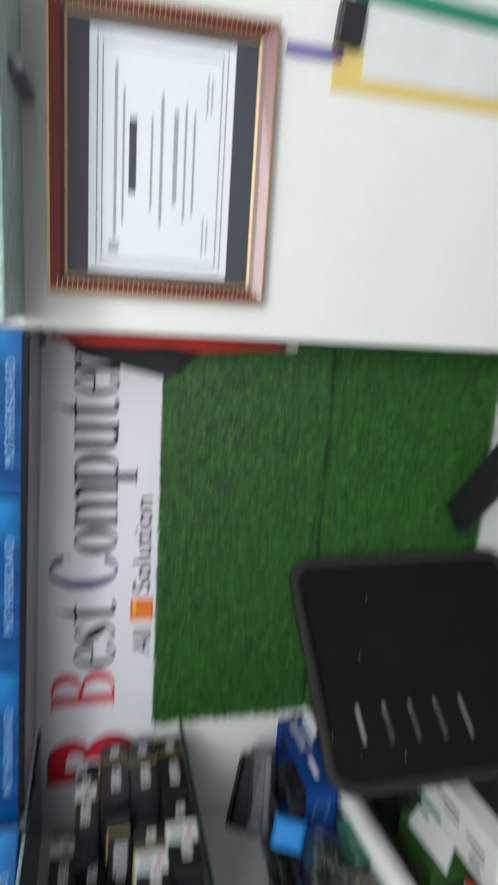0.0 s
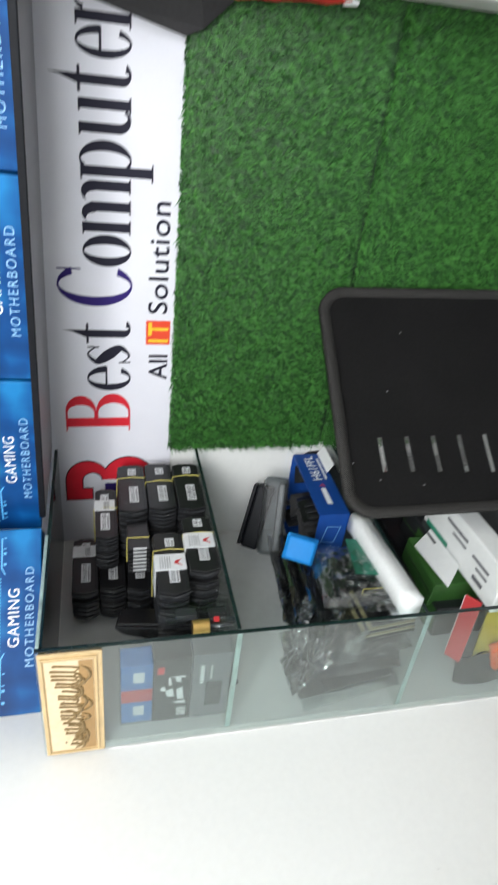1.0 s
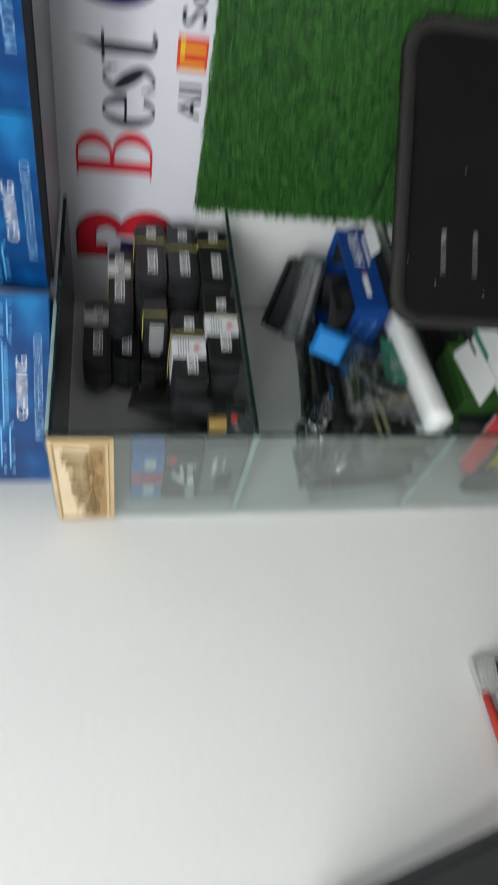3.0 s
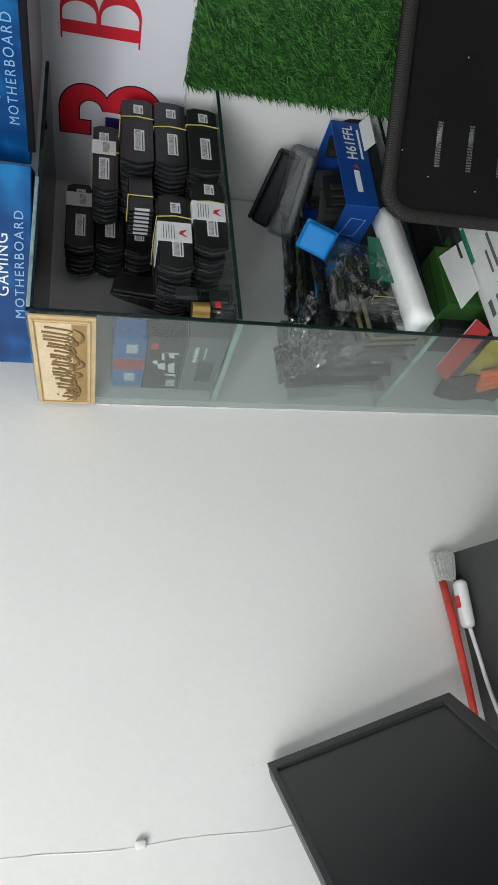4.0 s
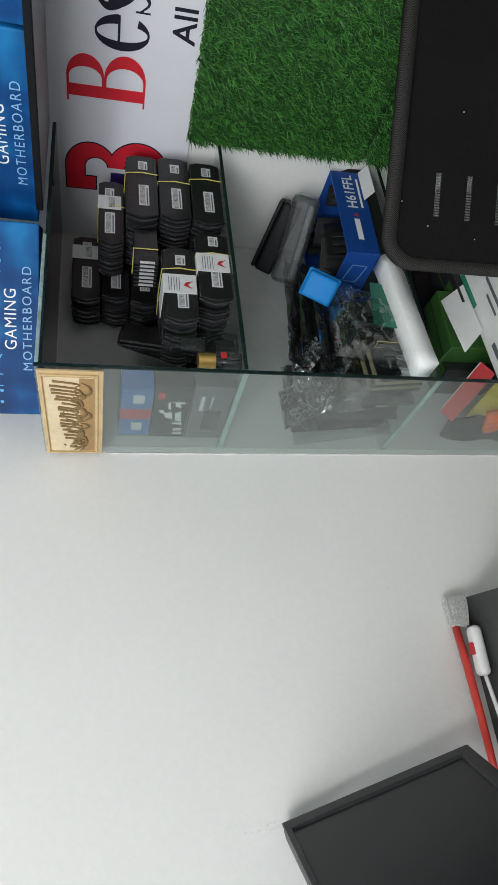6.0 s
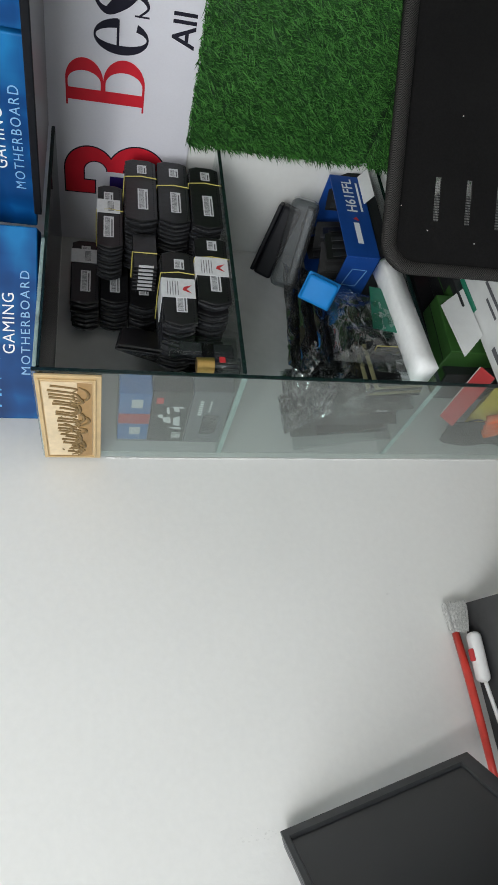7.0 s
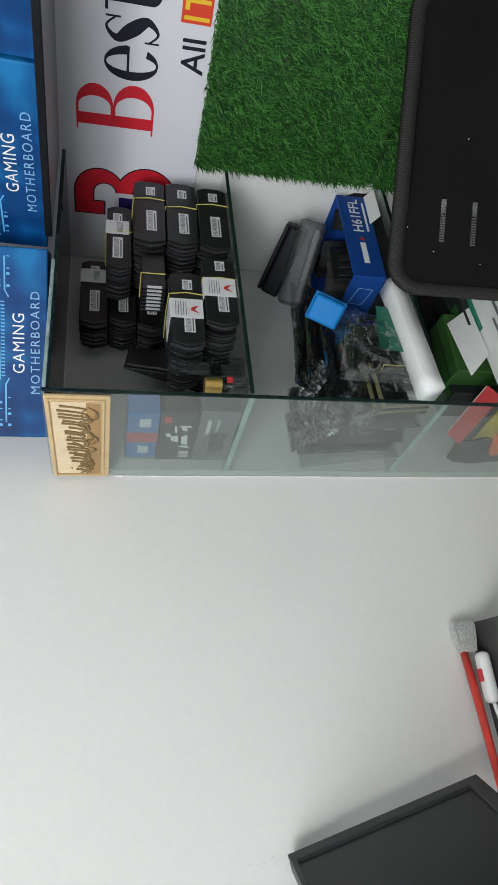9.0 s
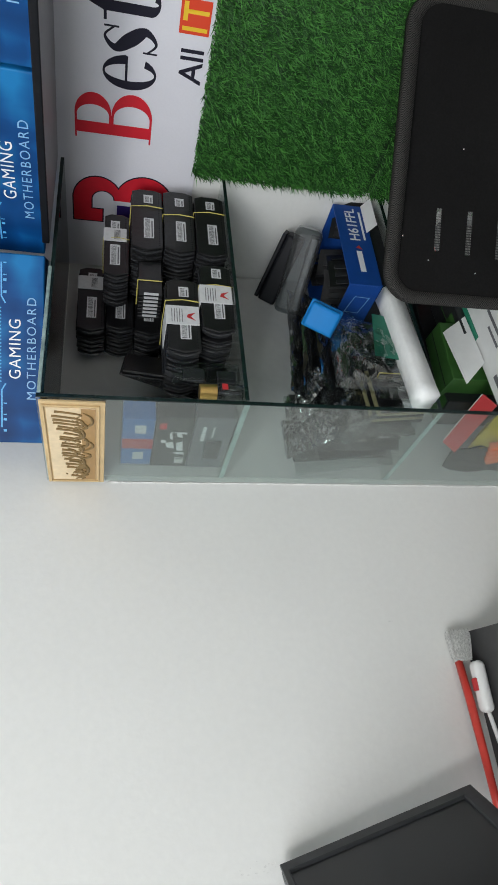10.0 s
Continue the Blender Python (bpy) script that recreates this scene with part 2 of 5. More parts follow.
def box(lo, hi, bevel=0.0, m=I4, segments=2):
    return add_box(bmesh.new(), lo, hi, bevel, m, segments)


def add_rod(bm, a, b, r0, r1=None, sides=12):
    a, b = Vector(a), Vector(b)
    d = b - a
    m = Matrix.Translation((a + b) / 2) @ d.to_track_quat("Z", "Y").to_matrix().to_4x4()
    bmesh.ops.create_cone(bm, cap_ends=True, segments=sides, radius1=r0, radius2=r0 if r1 is None else r1, depth=d.length, matrix=m)
    return bm


def rod(a, b, r0, r1=None, sides=12):
    return add_rod(bmesh.new(), a, b, r0, r1, sides)


def add_tube(bm, points, r, sides=6, flat=1.0):
    """A tube along points."""
    pts = [Vector(p) for p in points]
    rings = []
    for i, p in enumerate(pts):
        d = (pts[min(i + 1, len(pts) - 1)] - pts[max(i - 1, 0)]).normalized()
        q = d.to_track_quat("Z", "Y")
        rr = r[i] if isinstance(r, (list, tuple)) else r
        rings.append([bm.verts.new(p + q @ Vector((rr * math.cos(2 * math.pi * k / sides), flat * rr * math.sin(2 * math.pi * k / sides), 0))) for k in range(sides)])
    for a, b in zip(rings, rings[1:]):
        for k in range(sides):
            bm.faces.new((a[k], a[(k + 1) % sides], b[(k + 1) % sides], b[k]))
    bm.faces.new(rings[0][::-1])
    bm.faces.new(rings[-1])
    return bm


def spline(points, n=24):
    """Smooth points through the given ones."""
    p = [Vector(q) for q in points]
    p = [2 * p[0] - p[1]] + p + [2 * p[-1] - p[-2]]
    out = []
    for i in range(1, len(p) - 2):
        for k in range(n):
            t = k / n
            out.append(0.5 * (2 * p[i] + (p[i + 1] - p[i - 1]) * t + (2 * p[i - 1] - 5 * p[i] + 4 * p[i + 1] - p[i + 2]) * t * t + (3 * p[i] - p[i - 1] - 3 * p[i + 1] + p[i + 2]) * t ** 3))
    return out + [p[-2]]


def mesh_of(name, bm, mat, smooth=False):
    me = bpy.data.meshes.new(name)
    bmesh.ops.recalc_face_normals(bm, faces=bm.faces)
    bm.to_mesh(me)
    bm.free()
    if mat:
        me.materials.append(mat)
    if smooth:
        for p in me.polygons:
            p.use_smooth = True
    return me


def part(name, bm, mat, parent, label="", smooth=False):
    ob = new(name, bm if isinstance(bm, bpy.types.Mesh) else mesh_of(name, bm, mat, smooth))
    ob.parent = parent
    return tagged(ob, label)


def solid(name, bm, mat, label, category, kind="", group="", smooth=False):
    return tagged(new(name, mesh_of(name, bm, mat, smooth)), label, category, group, kind)


def thing(name, label, category, m=I4, group="", kind=""):
    ob = new(name)
    ob.empty_display_size = 0.05
    ob.matrix_world = m
    return tagged(ob, label, category, group, kind)


def text_bm(body, height, width=None, m=I4, spacing=1.0, bold=0.0):
    """Flat lettering with its lower left at the origin of m, in m's xy plane; cap height and width in metres."""
    cu = bpy.data.curves.new("lettering", "FONT")
    cu.body, cu.size, cu.space_character, cu.offset, cu.resolution_u = body, 1.0, spacing, bold, 4
    ob = bpy.data.objects.new("lettering", cu)
    scene.collection.objects.link(ob)
    bpy.context.view_layer.update()
    me = bpy.data.meshes.new_from_object(ob.evaluated_get(bpy.context.evaluated_depsgraph_get()))
    bpy.data.objects.remove(ob)
    bpy.data.curves.remove(cu)
    bm = bmesh.new()
    bm.from_mesh(me)
    bpy.data.meshes.remove(me)
    xs, ys = [v.co.x for v in bm.verts], [v.co.y for v in bm.verts]
    sy = height / 0.70
    sx = sy if width is None else width / (max(xs) - min(xs))
    bmesh.ops.transform(bm, matrix=m @ Matrix.Diagonal((sx, sy, 1, 1)) @ Matrix.Translation((-min(xs), 0, 0)), verts=bm.verts)
    return bm


def add_rect(bm, x0, y0, x1, y1, m=I4, z=0.0):
    bm.faces.new([bm.verts.new(m @ Vector((x, y, z))) for x, y in ((x0, y0), (x1, y0), (x1, y1), (x0, y1))])
    return bm


def add_poly(bm, pts, m=I4, z=0.0):
    bm.faces.new([bm.verts.new(m @ Vector((x, y, z))) for x, y in pts])


def add_band(bm, outer, inner, m=I4, z=0.0):
    """The strip between two lines of equally many points."""
    o = [bm.verts.new(m @ Vector((x, y, z))) for x, y in outer]
    i = [bm.verts.new(m @ Vector((x, y, z))) for x, y in inner]
    for k in range(len(o) - 1):
        bm.faces.new((o[k], o[k + 1], i[k + 1], i[k]))


def arc(cx, cy, rx, ry, a0, a1, n=28):
    return [(cx + rx * math.cos(radians(a0 + (a1 - a0) * k / n)), cy + ry * math.sin(radians(a0 + (a1 - a0) * k / n))) for k in range(n + 1)]


# ---- the room ----
X_C, Y_C = -0.16, -1.0          # the projecting wall and its edge
PANE_X, CASE_D = -0.472, 0.235  # the show case's side pane and depth
SHELF_1, SHELF_2, SHELF_3, CASE_TOP = 1.209, 0.915, 0.640, 1.476

solid("floor", box((-2.4, -3.6, -0.1), (0.3, 0.3, 0.0)), FLOOR, "grey tiled shop floor", "floor", "structure")
solid("ceiling", box((-2.4, -3.6, 2.6), (0.3, 0.3, 2.7)), CEIL, "plain white ceiling", "ceiling", "structure")
solid("wall_north", box((-2.4, 0.0, 0.0), (0.3, 0.15, 2.6)), WALL, "smooth white painted end wall with faint stains", "wall", "structure")
solid("wall_east", box((0.0, -1.2, 0.0), (0.15, -0.001, 2.6)), WALL, "white wall behind the banner and the turf", "wall", "structure")
bm = box((X_C, -3.4, 0.0), (0.15, Y_C, 2.6), 0.006)
solid("wall_projecting", bm, WALL, "white projecting wall that carries the framed certificate", "wall", "structure")
bm = box((-2.4, -0.4, 0.0), (-2.25, 0.0, 2.6))
add_box(bm, (-2.4, -2.5, 2.5), (-2.25, -0.4, 2.6))
add_box(bm, (-2.4, -3.4, 0.0), (-2.25, -2.5, 2.6))
solid("wall_west", bm, WALL, "unseen white west wall with an assumed open shop front", "wall", "structure")
solid("wall_south", box((-2.4, -3.4, 0.0), (X_C, -3.25, 2.6)), WALL, "plain white rear wall", "wall", "structure")
solid("ground", box((-60, -90, -0.3), (60, 60, -0.1)), FLOOR, "grey paved ground outside the shop", "ground", "structure")

# joint and stains on the end wall
bm = bmesh.new()
pts = [(-1.081 + 0.003 * math.sin(z * 9) + 0.002 * math.sin(z * 31), -0.0002, z) for z in np.linspace(0.85, 2.55, 60)]
add_tube(bm, pts, 0.0008, 6)
solid("trim", bm, STAIN, "thin grey cable joint running down the white wall", "trim", "structure")
rng = random.Random(5)
bm = bmesh.new()
for k in range(26):
    cx, cz = -1.014 + rng.gauss(0, 0.004), 1.180 + rng.gauss(0, 0.016)
    if k > 20:
        cx, cz = -0.70 + rng.gauss(0, 0.02), 0.93 + rng.gauss(0, 0.02)
    r = rng.uniform(0.0004, 0.0013)
    add_poly(bm, [(r * math.cos(a), r * 2.0 * math.sin(a)) for a in np.linspace(0, 5.5, 7)], Matrix.Translation((cx, -0.0008, cz)) @ pose(0, 0, 0, 90, 0, 0))
solid("wall_stain", bm, STAIN, "faint grey scuff marks on the white wall", "stain", "structure")
clip = thing("cable_clip", "small white plastic clip on the end wall", "clip", pose(-1.081, -0.001, 1.333))
part("clip_body", box((-0.005, -0.007, -0.007), (0.005, 0.0, 0.007), 0.003, segments=3), WHITE_PLASTIC, clip, smooth=True)

# ---- turf on the wall ----
turf = thing("artificial_turf", "green artificial turf sheets fixed to the wall below the banner", "turf")


def turf_sheet(y0, y1, z0, z1, x, sag):
    bm = bmesh.new()
    n = 24
    rows = []
    for j in (0, 1):
        rows.append([bm.verts.new((x, y0 + (y1 - y0) * k / n, (z0, z1)[j] + sag * math.sin(math.pi * k / n) * (1, 1)[j] * (1 if j == (0 if sag > 0 else 1) else 0))) for k in range(n + 1)])
    for k in range(n):
        bm.faces.new((rows[0][k], rows[0][k + 1], rows[1][k + 1], rows[1][k]))
    ext = bmesh.ops.extrude_face_region(bm, geom=list(bm.faces))
    bmesh.ops.translate(bm, vec=(0.006, 0, 0), verts=[v for v in ext["geom"] if isinstance(v, bmesh.types.BMVert)])
    return bm


part("turf_backing", turf_sheet(Y_C - 0.0, -0.240, 0.953, 1.256, -0.008, 0.0), TURF_BASE, turf)
part("turf_backing", turf_sheet(Y_C - 0.0, -0.240, 0.60, 0.9525, -0.007, 0.0), TURF_BASE, turf)


def blades(count, y0, y1, z0, z1, seed, lean=-1.35):
    rng = np.random.default_rng(seed)
    y = rng.uniform(y0, y1, count)
    z = rng.uniform(z0, z1, count)
    clump = np.sin(y * 190 + np.sin(z * 60) * 2) * np.sin(z * 230)
    length = rng.uniform(0.008, 0.019, count) * (1 + 0.18 * clump)
    ang = rng.normal(lean, 0.75, count)
    out = rng.uniform(0.35, 0.95, count)
    half = rng.uniform(0.00045, 0.0009, count)
    sy, sz = np.cos(ang), np.sin(ang)
    base = np.stack([np.full(count, -0.009), y, z], 1)
    side = np.stack([np.zeros(count), -sz, sy], 1) * half[:, None]
    mid = base + np.stack([-out * length * 0.62, sy * length * 0.35, sz * length * 0.35], 1)
    tip = base + np.stack([-out * length * 0.85, sy * length * 0.95, sz * length * 0.95], 1)
    verts = np.stack([base - side, base + side, mid - side * 0.9, mid + side * 0.9, tip], 1).reshape(-1, 3)
    k = np.arange(count)[:, None] * 5
    faces = [tuple(f) for f in np.concatenate([k + 0, k + 1, k + 3, k + 2], 1)] + [tuple(f) for f in np.concatenate([k + 2, k + 3, k + 4], 1)]
    me = bpy.data.meshes.new("turf")
    me.from_pydata(verts.tolist(), [], [tuple(int(i) for i in f) for f in faces])
    me.materials.append(TURF)
    return me


tagged(part("turf", blades(84000, Y_C + 0.004, -0.238, 0.957, 1.262, 1), None, turf), kind="stuff")
tagged(part("turf", blades(84000, Y_C + 0.004, -0.238, 0.60, 0.944, 2, -0.9), None, turf), kind="stuff")

# ---- banner ----
banner = thing("shop_banner", "white printed vinyl shop banner with red and dark lettering", "banner")
ON_WALL = Matrix(((0, 0, -1, -0.0045), (-1, 0, 0, 0), (0, 1, 0, 0), (0, 0, 0, 1)))  # x runs along the wall, y up
bm = box((-0.004, Y_C + 0.002, 1.256), (-0.001, -0.004, 1.60))
part("banner_sheet", bm, VINYL, banner)


def stem(bm, x0, x1, y0, y1, z, serif=0.006, lo=True, hi=True, left_only=False):
    add_rect(bm, x0, y0, x1, y1, ON_WALL, z)
    t = 0.0026
    if lo:
        add_rect(bm, x0 - serif, y0, x1 + serif, y0 + t, ON_WALL, z + 0.0001)
    if hi:
        add_rect(bm, x0 - serif, y1 - t, x1 + (0 if left_only else serif), y1, ON_WALL, z + 0.0001)


def bowl(bm, cx, cy, rx, ry, thick, a0, a1, z, hair=0.10):
    add_band(bm, arc(cx, cy, rx, ry, a0, a1, 36), arc(cx, cy, rx - thick, ry * (1 - hair), a0, a1, 36), ON_WALL, z)


BASE, XH, CAP = 1.335, 0.075, 0.117


def letter_e(bm, x0, x1, z=0.0):
    cx, rx = (x0 + x1) / 2, (x1 - x0) / 2
    cy, ry = BASE + XH / 2, XH / 2 + 0.001
    bowl(bm, cx, cy, rx, ry, rx * 0.52, 8, 325, z, 0.08)
    add_rect(bm, x0 + rx * 0.35, cy + 0.003, x1 - rx * 0.05, cy + 0.0065, ON_WALL, z + 0.0002)


def letter_s(bm, x0, x1, z=0.0):
    w = x1 - x0
    pts = spline([(x0 + w * 0.95, BASE + XH * 0.80, 0), (x0 + w * 0.55, BASE + XH * 0.975, 0), (x0 + w * 0.13, BASE + XH * 0.78, 0), (x0 + w * 0.5, BASE + XH * 0.51, 0),
                  (x0 + w * 0.87, BASE + XH * 0.23, 0), (x0 + w * 0.45, BASE + XH * 0.03, 0), (x0 + w * 0.04, BASE + XH * 0.2, 0)], 10)
    n = len(pts)
    left, right = [], []
    for i, p in enumerate(pts):
        d = (pts[min(i + 1, n - 1)] - pts[max(i - 1, 0)]).normalized()
        h = 0.0013 + 0.0085 * math.exp(-((i / n - 0.5) / 0.2) ** 2)
        left.append((p.x - d.y * h, p.y + d.x * h))
        right.append((p.x + d.y * h, p.y - d.x * h))
    add_band(bm, left, right, ON_WALL, z)
    for x, y0, y1 in ((x0 + w * 0.9, 0.72, 0.99), (x0 + w * 0.03, 0.0, 0.27)):
        add_rect(bm, x, BASE + XH * y0, x + 0.0026, BASE + XH * y1, ON_WALL, z + 0.0001)


def letter_t(bm, x0, x1, z=0.0):
    w = x1 - x0
    s0, s1 = x0 + w * 0.25, x0 + w * 0.62
    add_poly(bm, [(s0, BASE + 0.012), (s1, BASE + 0.012), (s1, BASE + CAP * 0.98), (s1 - 0.003, BASE + CAP * 0.85), (s0, BASE + XH)], ON_WALL, z)
    add_rect(bm, x0 - 0.002, BASE + XH - 0.004, x1 - 0.002, BASE + XH, ON_WALL, z + 0.0001)
    add_band(bm, arc(s1 + 0.003, BASE + 0.013, s1 - s0 + 0.003, 0.0135, 180, 330, 14), arc(s1 + 0.003, BASE + 0.013, 0.0032, 0.010, 180, 330, 14), ON_WALL, z + 0.0002)


def arch(bm, x0, x1, y_top, thick, z):
    """The shoulder that joins two stems."""
    add_band(bm, arc((x0 + x1) / 2 + 0.001, y_top - 0.019, (x1 - x0) / 2, 0.019, 180, 0, 18), arc((x0 + x1 - thick) / 2, y_top - 0.021, (x1 - x0 - thick) / 2, 0.015, 180, 0, 18), ON_WALL, z)


def letter(draw):
    bm = bmesh.new()
    draw(bm)
    part("letter", bm, INK_DARK, banner, "dark condensed serif letter")


def letter_m(bm):
    for i, x in enumerate((0.648, 0.679, 0.710)):
        stem(bm, x, x + 0.0142, BASE, BASE + XH - (0 if i == 0 else 0.014), 0.0003, 0.004, True, i == 0, True)
    arch(bm, 0.659, 0.6915, BASE + XH, 0.0142, 0.0005)
    arch(bm, 0.690, 0.7235, BASE + XH, 0.0142, 0.0007)


def letter_p(bm):
    stem(bm, 0.731, 0.7450, 1.301, BASE + XH, 0.0003, 0.006, True, True, True)
    bowl(bm, 0.754, BASE + XH / 2, 0.027, XH / 2 + 0.001, 0.0148, -120, 120, 0.0005, 0.07)


def letter_u(bm):
    for i, x in enumerate((0.790, 0.821)):
        stem(bm, x, x + 0.0132, BASE + (0.014 if i == 0 else 0), BASE + XH, 0.0003, 0.004, i == 1, True, True)
    add_band(bm, arc(0.808, BASE + 0.018, 0.018, 0.018, 180, 320, 16), arc(0.8115, BASE + 0.019, 0.0085, 0.014, 180, 320, 16), ON_WALL, 0.0005)


def letter_r(bm):
    stem(bm, 0.926, 0.938, BASE, BASE + XH, 0.0003, 0.005, True, True, True)
    bowl(bm, 0.950, BASE + XH - 0.012, 0.012, 0.012, 0.006, 30, 175, 0.0005, 0.2)


letter(lambda bm: letter_e(bm, 0.363, 0.413))
letter(lambda bm: letter_s(bm, 0.417, 0.451))
letter(lambda bm: letter_t(bm, 0.458, 0.495))
letter(lambda bm: bowl(bm, 0.6175, BASE + XH / 2, 0.0255, XH / 2 + 0.001, 0.0148, 0, 360, 0, 0.07))
letter(letter_m)
letter(letter_p)
letter(letter_u)
letter(lambda bm: letter_t(bm, 0.843, 0.876))
letter(lambda bm: letter_e(bm, 0.884, 0.923))
letter(letter_r)
bm = bmesh.new()
bowl(bm, 0.5610, BASE + 0.0580, 0.0370, 0.0610, 0.0165, 38, 322, 0.0002, 0.05)
add_rect(bm, 0.5860, BASE + 0.080, 0.5885, BASE + 0.118, ON_WALL, 0.0004)
part("letter", bm, INK_BLUE, banner, "violet capital letter")
# capital in red: stem and two bowls
bm = bmesh.new()
stem(bm, 0.286, 0.305, BASE, BASE + CAP, 0.0002, 0.009, True, True)
for cy, ry, rx in ((BASE + CAP * 0.765, CAP * 0.235, 0.034), (BASE + CAP * 0.265, CAP * 0.265, 0.038)):
    add_band(bm, [(0.300, cy + ry)] + arc(0.318, cy, rx, ry, 90, -90, 24) + [(0.300, cy - ry)], [(0.300, cy + ry - 0.0035)] + arc(0.316, cy, rx - 0.0170, ry - 0.0035, 90, -90, 24) + [(0.300, cy - ry + 0.0035)], ON_WALL, 0.0004)
part("letter", bm, INK_RED, banner, "red capital letter")
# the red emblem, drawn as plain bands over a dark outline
for grow, mat, z in ((0.0022, INK_DARK, 0.0), (0.0, INK_RED, 0.0003)):
    bm = bmesh.new()
    g = grow
    add_rect(bm, 0.114 - g, 1.409 - g, 0.140 + g, 1.430, ON_WALL, z)
    add_band(bm, [(0.114 - g, 1.458 + g), (0.160, 1.458 + g)] + arc(0.160, 1.417, 0.046 + g, 0.041 + g, 90, -88, 30), [(0.114 - g, 1.428 - g), (0.160, 1.428 - g)] + arc(0.160, 1.408, 0.020 - g, 0.020 - g, 90, -88, 30), ON_WALL, z + 0.0001)
    add_band(bm, arc(0.160, 1.338, 0.054 + g, 0.050 + g, 88, -90, 30) + [(0.110, 1.288 - g)], arc(0.160, 1.338, 0.026 - g, 0.024 - g, 88, -90, 30) + [(0.110, 1.314 + g)], ON_WALL, z + 0.0002)
    part("emblem", bm, mat, banner, "red emblem with a dark outline" if mat is INK_RED else "dark outline")
bm = bmesh.new()
add_rect(bm, 0.120, 1.352, 0.152, 1.384, ON_WALL, 0.0002)
part("emblem", bm, INK_BLUE, banner, "violet emblem stem")
part("lettering", text_bm("All", 0.033, 0.050, ON_WALL @ Matrix.Translation((0.385, 1.2695, 0.0002)), bold=0.012), INK_DARK, banner)
part("lettering", text_bm("Solution", 0.033, 0.186, ON_WALL @ Matrix.Translation((0.513, 1.2725, 0.0002)), 1.06, bold=0.008), INK_DARK, banner)
bm = bmesh.new()
add_rect(bm, 0.455, 1.266, 0.500, 1.308, ON_WALL, 0.0002)
part("letter_ground", bm, INK_ORANGE, banner, "orange-red square")
part("lettering", text_bm("IT", 0.034, 0.037, ON_WALL @ Matrix.Translation((0.4595, 1.270, 0.0006)), 1.25, bold=0.02), INK_YELLOW, banner, "yellow letters")

# ---- narrow shelf above the banner ----
SHELF = pose(0, -0.236, 1.4875, 1.4, 0, 0)  # the shelf's near end; it drops slightly towards the projecting wall
shelf = thing("wall_shelf", "narrow dark-edged glass shelf above the banner", "shelf", SHELF)
part("shelf_board", box((-0.204, -0.762, -0.007), (-0.002, 0.0, 0.0), 0.001), SHELF_GREY, shelf, "opaque board, its grey standing in for the banner's shaded strip")
part("front_channel", box((-0.211, -0.762, -0.0075), (-0.205, -0.004, 0.0025), 0.0015), CHANNEL, shelf, "dark metal edge channel")
part("bracket", box((-0.060, -0.742, -0.014), (-0.005, -0.736, -0.0075), 0.001), CHANNEL, shelf)


def motherboard_carton(m, label, variant, w=0.274):
    """A stood-up flat carton, 267 mm wide, its face towards -y of m."""
    t = thing("motherboard_box", label, "carton", m, "cartons on the shelf")
    h, d = 0.274, 0.062
    part("carton", box((-w / 2, 0, 0), (w / 2, d, h), 0.0022), CARD_BLUE, t)
    f = Matrix.Translation((-0.133, -0.0006, -0.006)) @ pose(0, 0, 0, 90, 0, 0) @ Matrix.Diagonal((1.07, 1.06, 1, 1))
    part("lettering", text_bm("GAMING", 0.0155, 0.080, f @ Matrix.Translation((0.086, 0.0365, 0)), 1.12), INK_WHITE, t, "white lettering")
    part("lettering", text_bm("MOTHERBOARD", 0.0120, 0.138, f @ Matrix.Translation((0.058, 0.0165, 0)), 1.25), INK_PALE, t, "pale blue lettering")
    bm = bmesh.new()
    add_rect(bm, 0.078, 0.070, 0.184, 0.16, f, 0.0)
    part("chip_picture", bm, CHIP_BLUE, t, "dark blue printed chip square")
    bm = bmesh.new()
    for a, b, c, e in ((0.076, 0.0675, 0.186, 0.0695), (0.076, 0.160, 0.186, 0.162), (0.075, 0.068, 0.077, 0.162), (0.185, 0.068, 0.187, 0.162)):
        add_rect(bm, a, b, c, e, f, 0.0003)
    for k in range(22):
        add_rect(bm, 0.081 + k * 0.0047, 0.0615, 0.0828 + k * 0.0047, 0.0665, f, 0.0003)
    for sx in (0, 1):
        for k in range(7):
            y = 0.060 + k * 0.0115
            x0, x1 = (0.018 + 0.004 * (k % 3), 0.070) if sx == 0 else (0.196, 0.240 - 0.004 * (k % 3))
            add_rect(bm, x0, y, x1, y + 0.0021, f, 0.0004)
            x = x1 if sx == 0 else x0
            dy = 0.006 if k % 2 else -0.005
            add_poly(bm, [(x, y), (x, y + 0.0021), (x + (0.009, -0.009)[sx], y + 0.0021 + dy), (x + (0.009, -0.009)[sx], y + dy)], f, 0.0005)
            for j in range(6):
                xx = (0.012 if sx == 0 else 0.200) + j * 0.0078
                if (j * 7 + k * 5 + variant) % 3:
                    add_rect(bm, xx, y - 0.0055, xx + 0.0034 - 0.002 * (j % 2), y - 0.0012, f, 0.0004)
    part("circuit_print", bm, INK_CYAN, t, "light blue printed circuit lines")
    bm = bmesh.new()
    add_rect(bm, 0.108, 0.118, 0.156, 0.126, f, 0.0004)
    part("brand_bar", bm, INK_PALE, t, "plain pale bar")
    return t


for k, (y, w) in enumerate(((-0.345, 0.274), (-0.6235, 0.274), (-0.882, 0.235))):
    motherboard_carton(SHELF @ pose(-0.200, y + 0.236, 0.0005, 0, 0, -90), "blue printed motherboard carton standing on the wall shelf", k, w)
d = Vector((-0.237, -0.240, 0)) - Vector((-0.442, -0.060, 0))
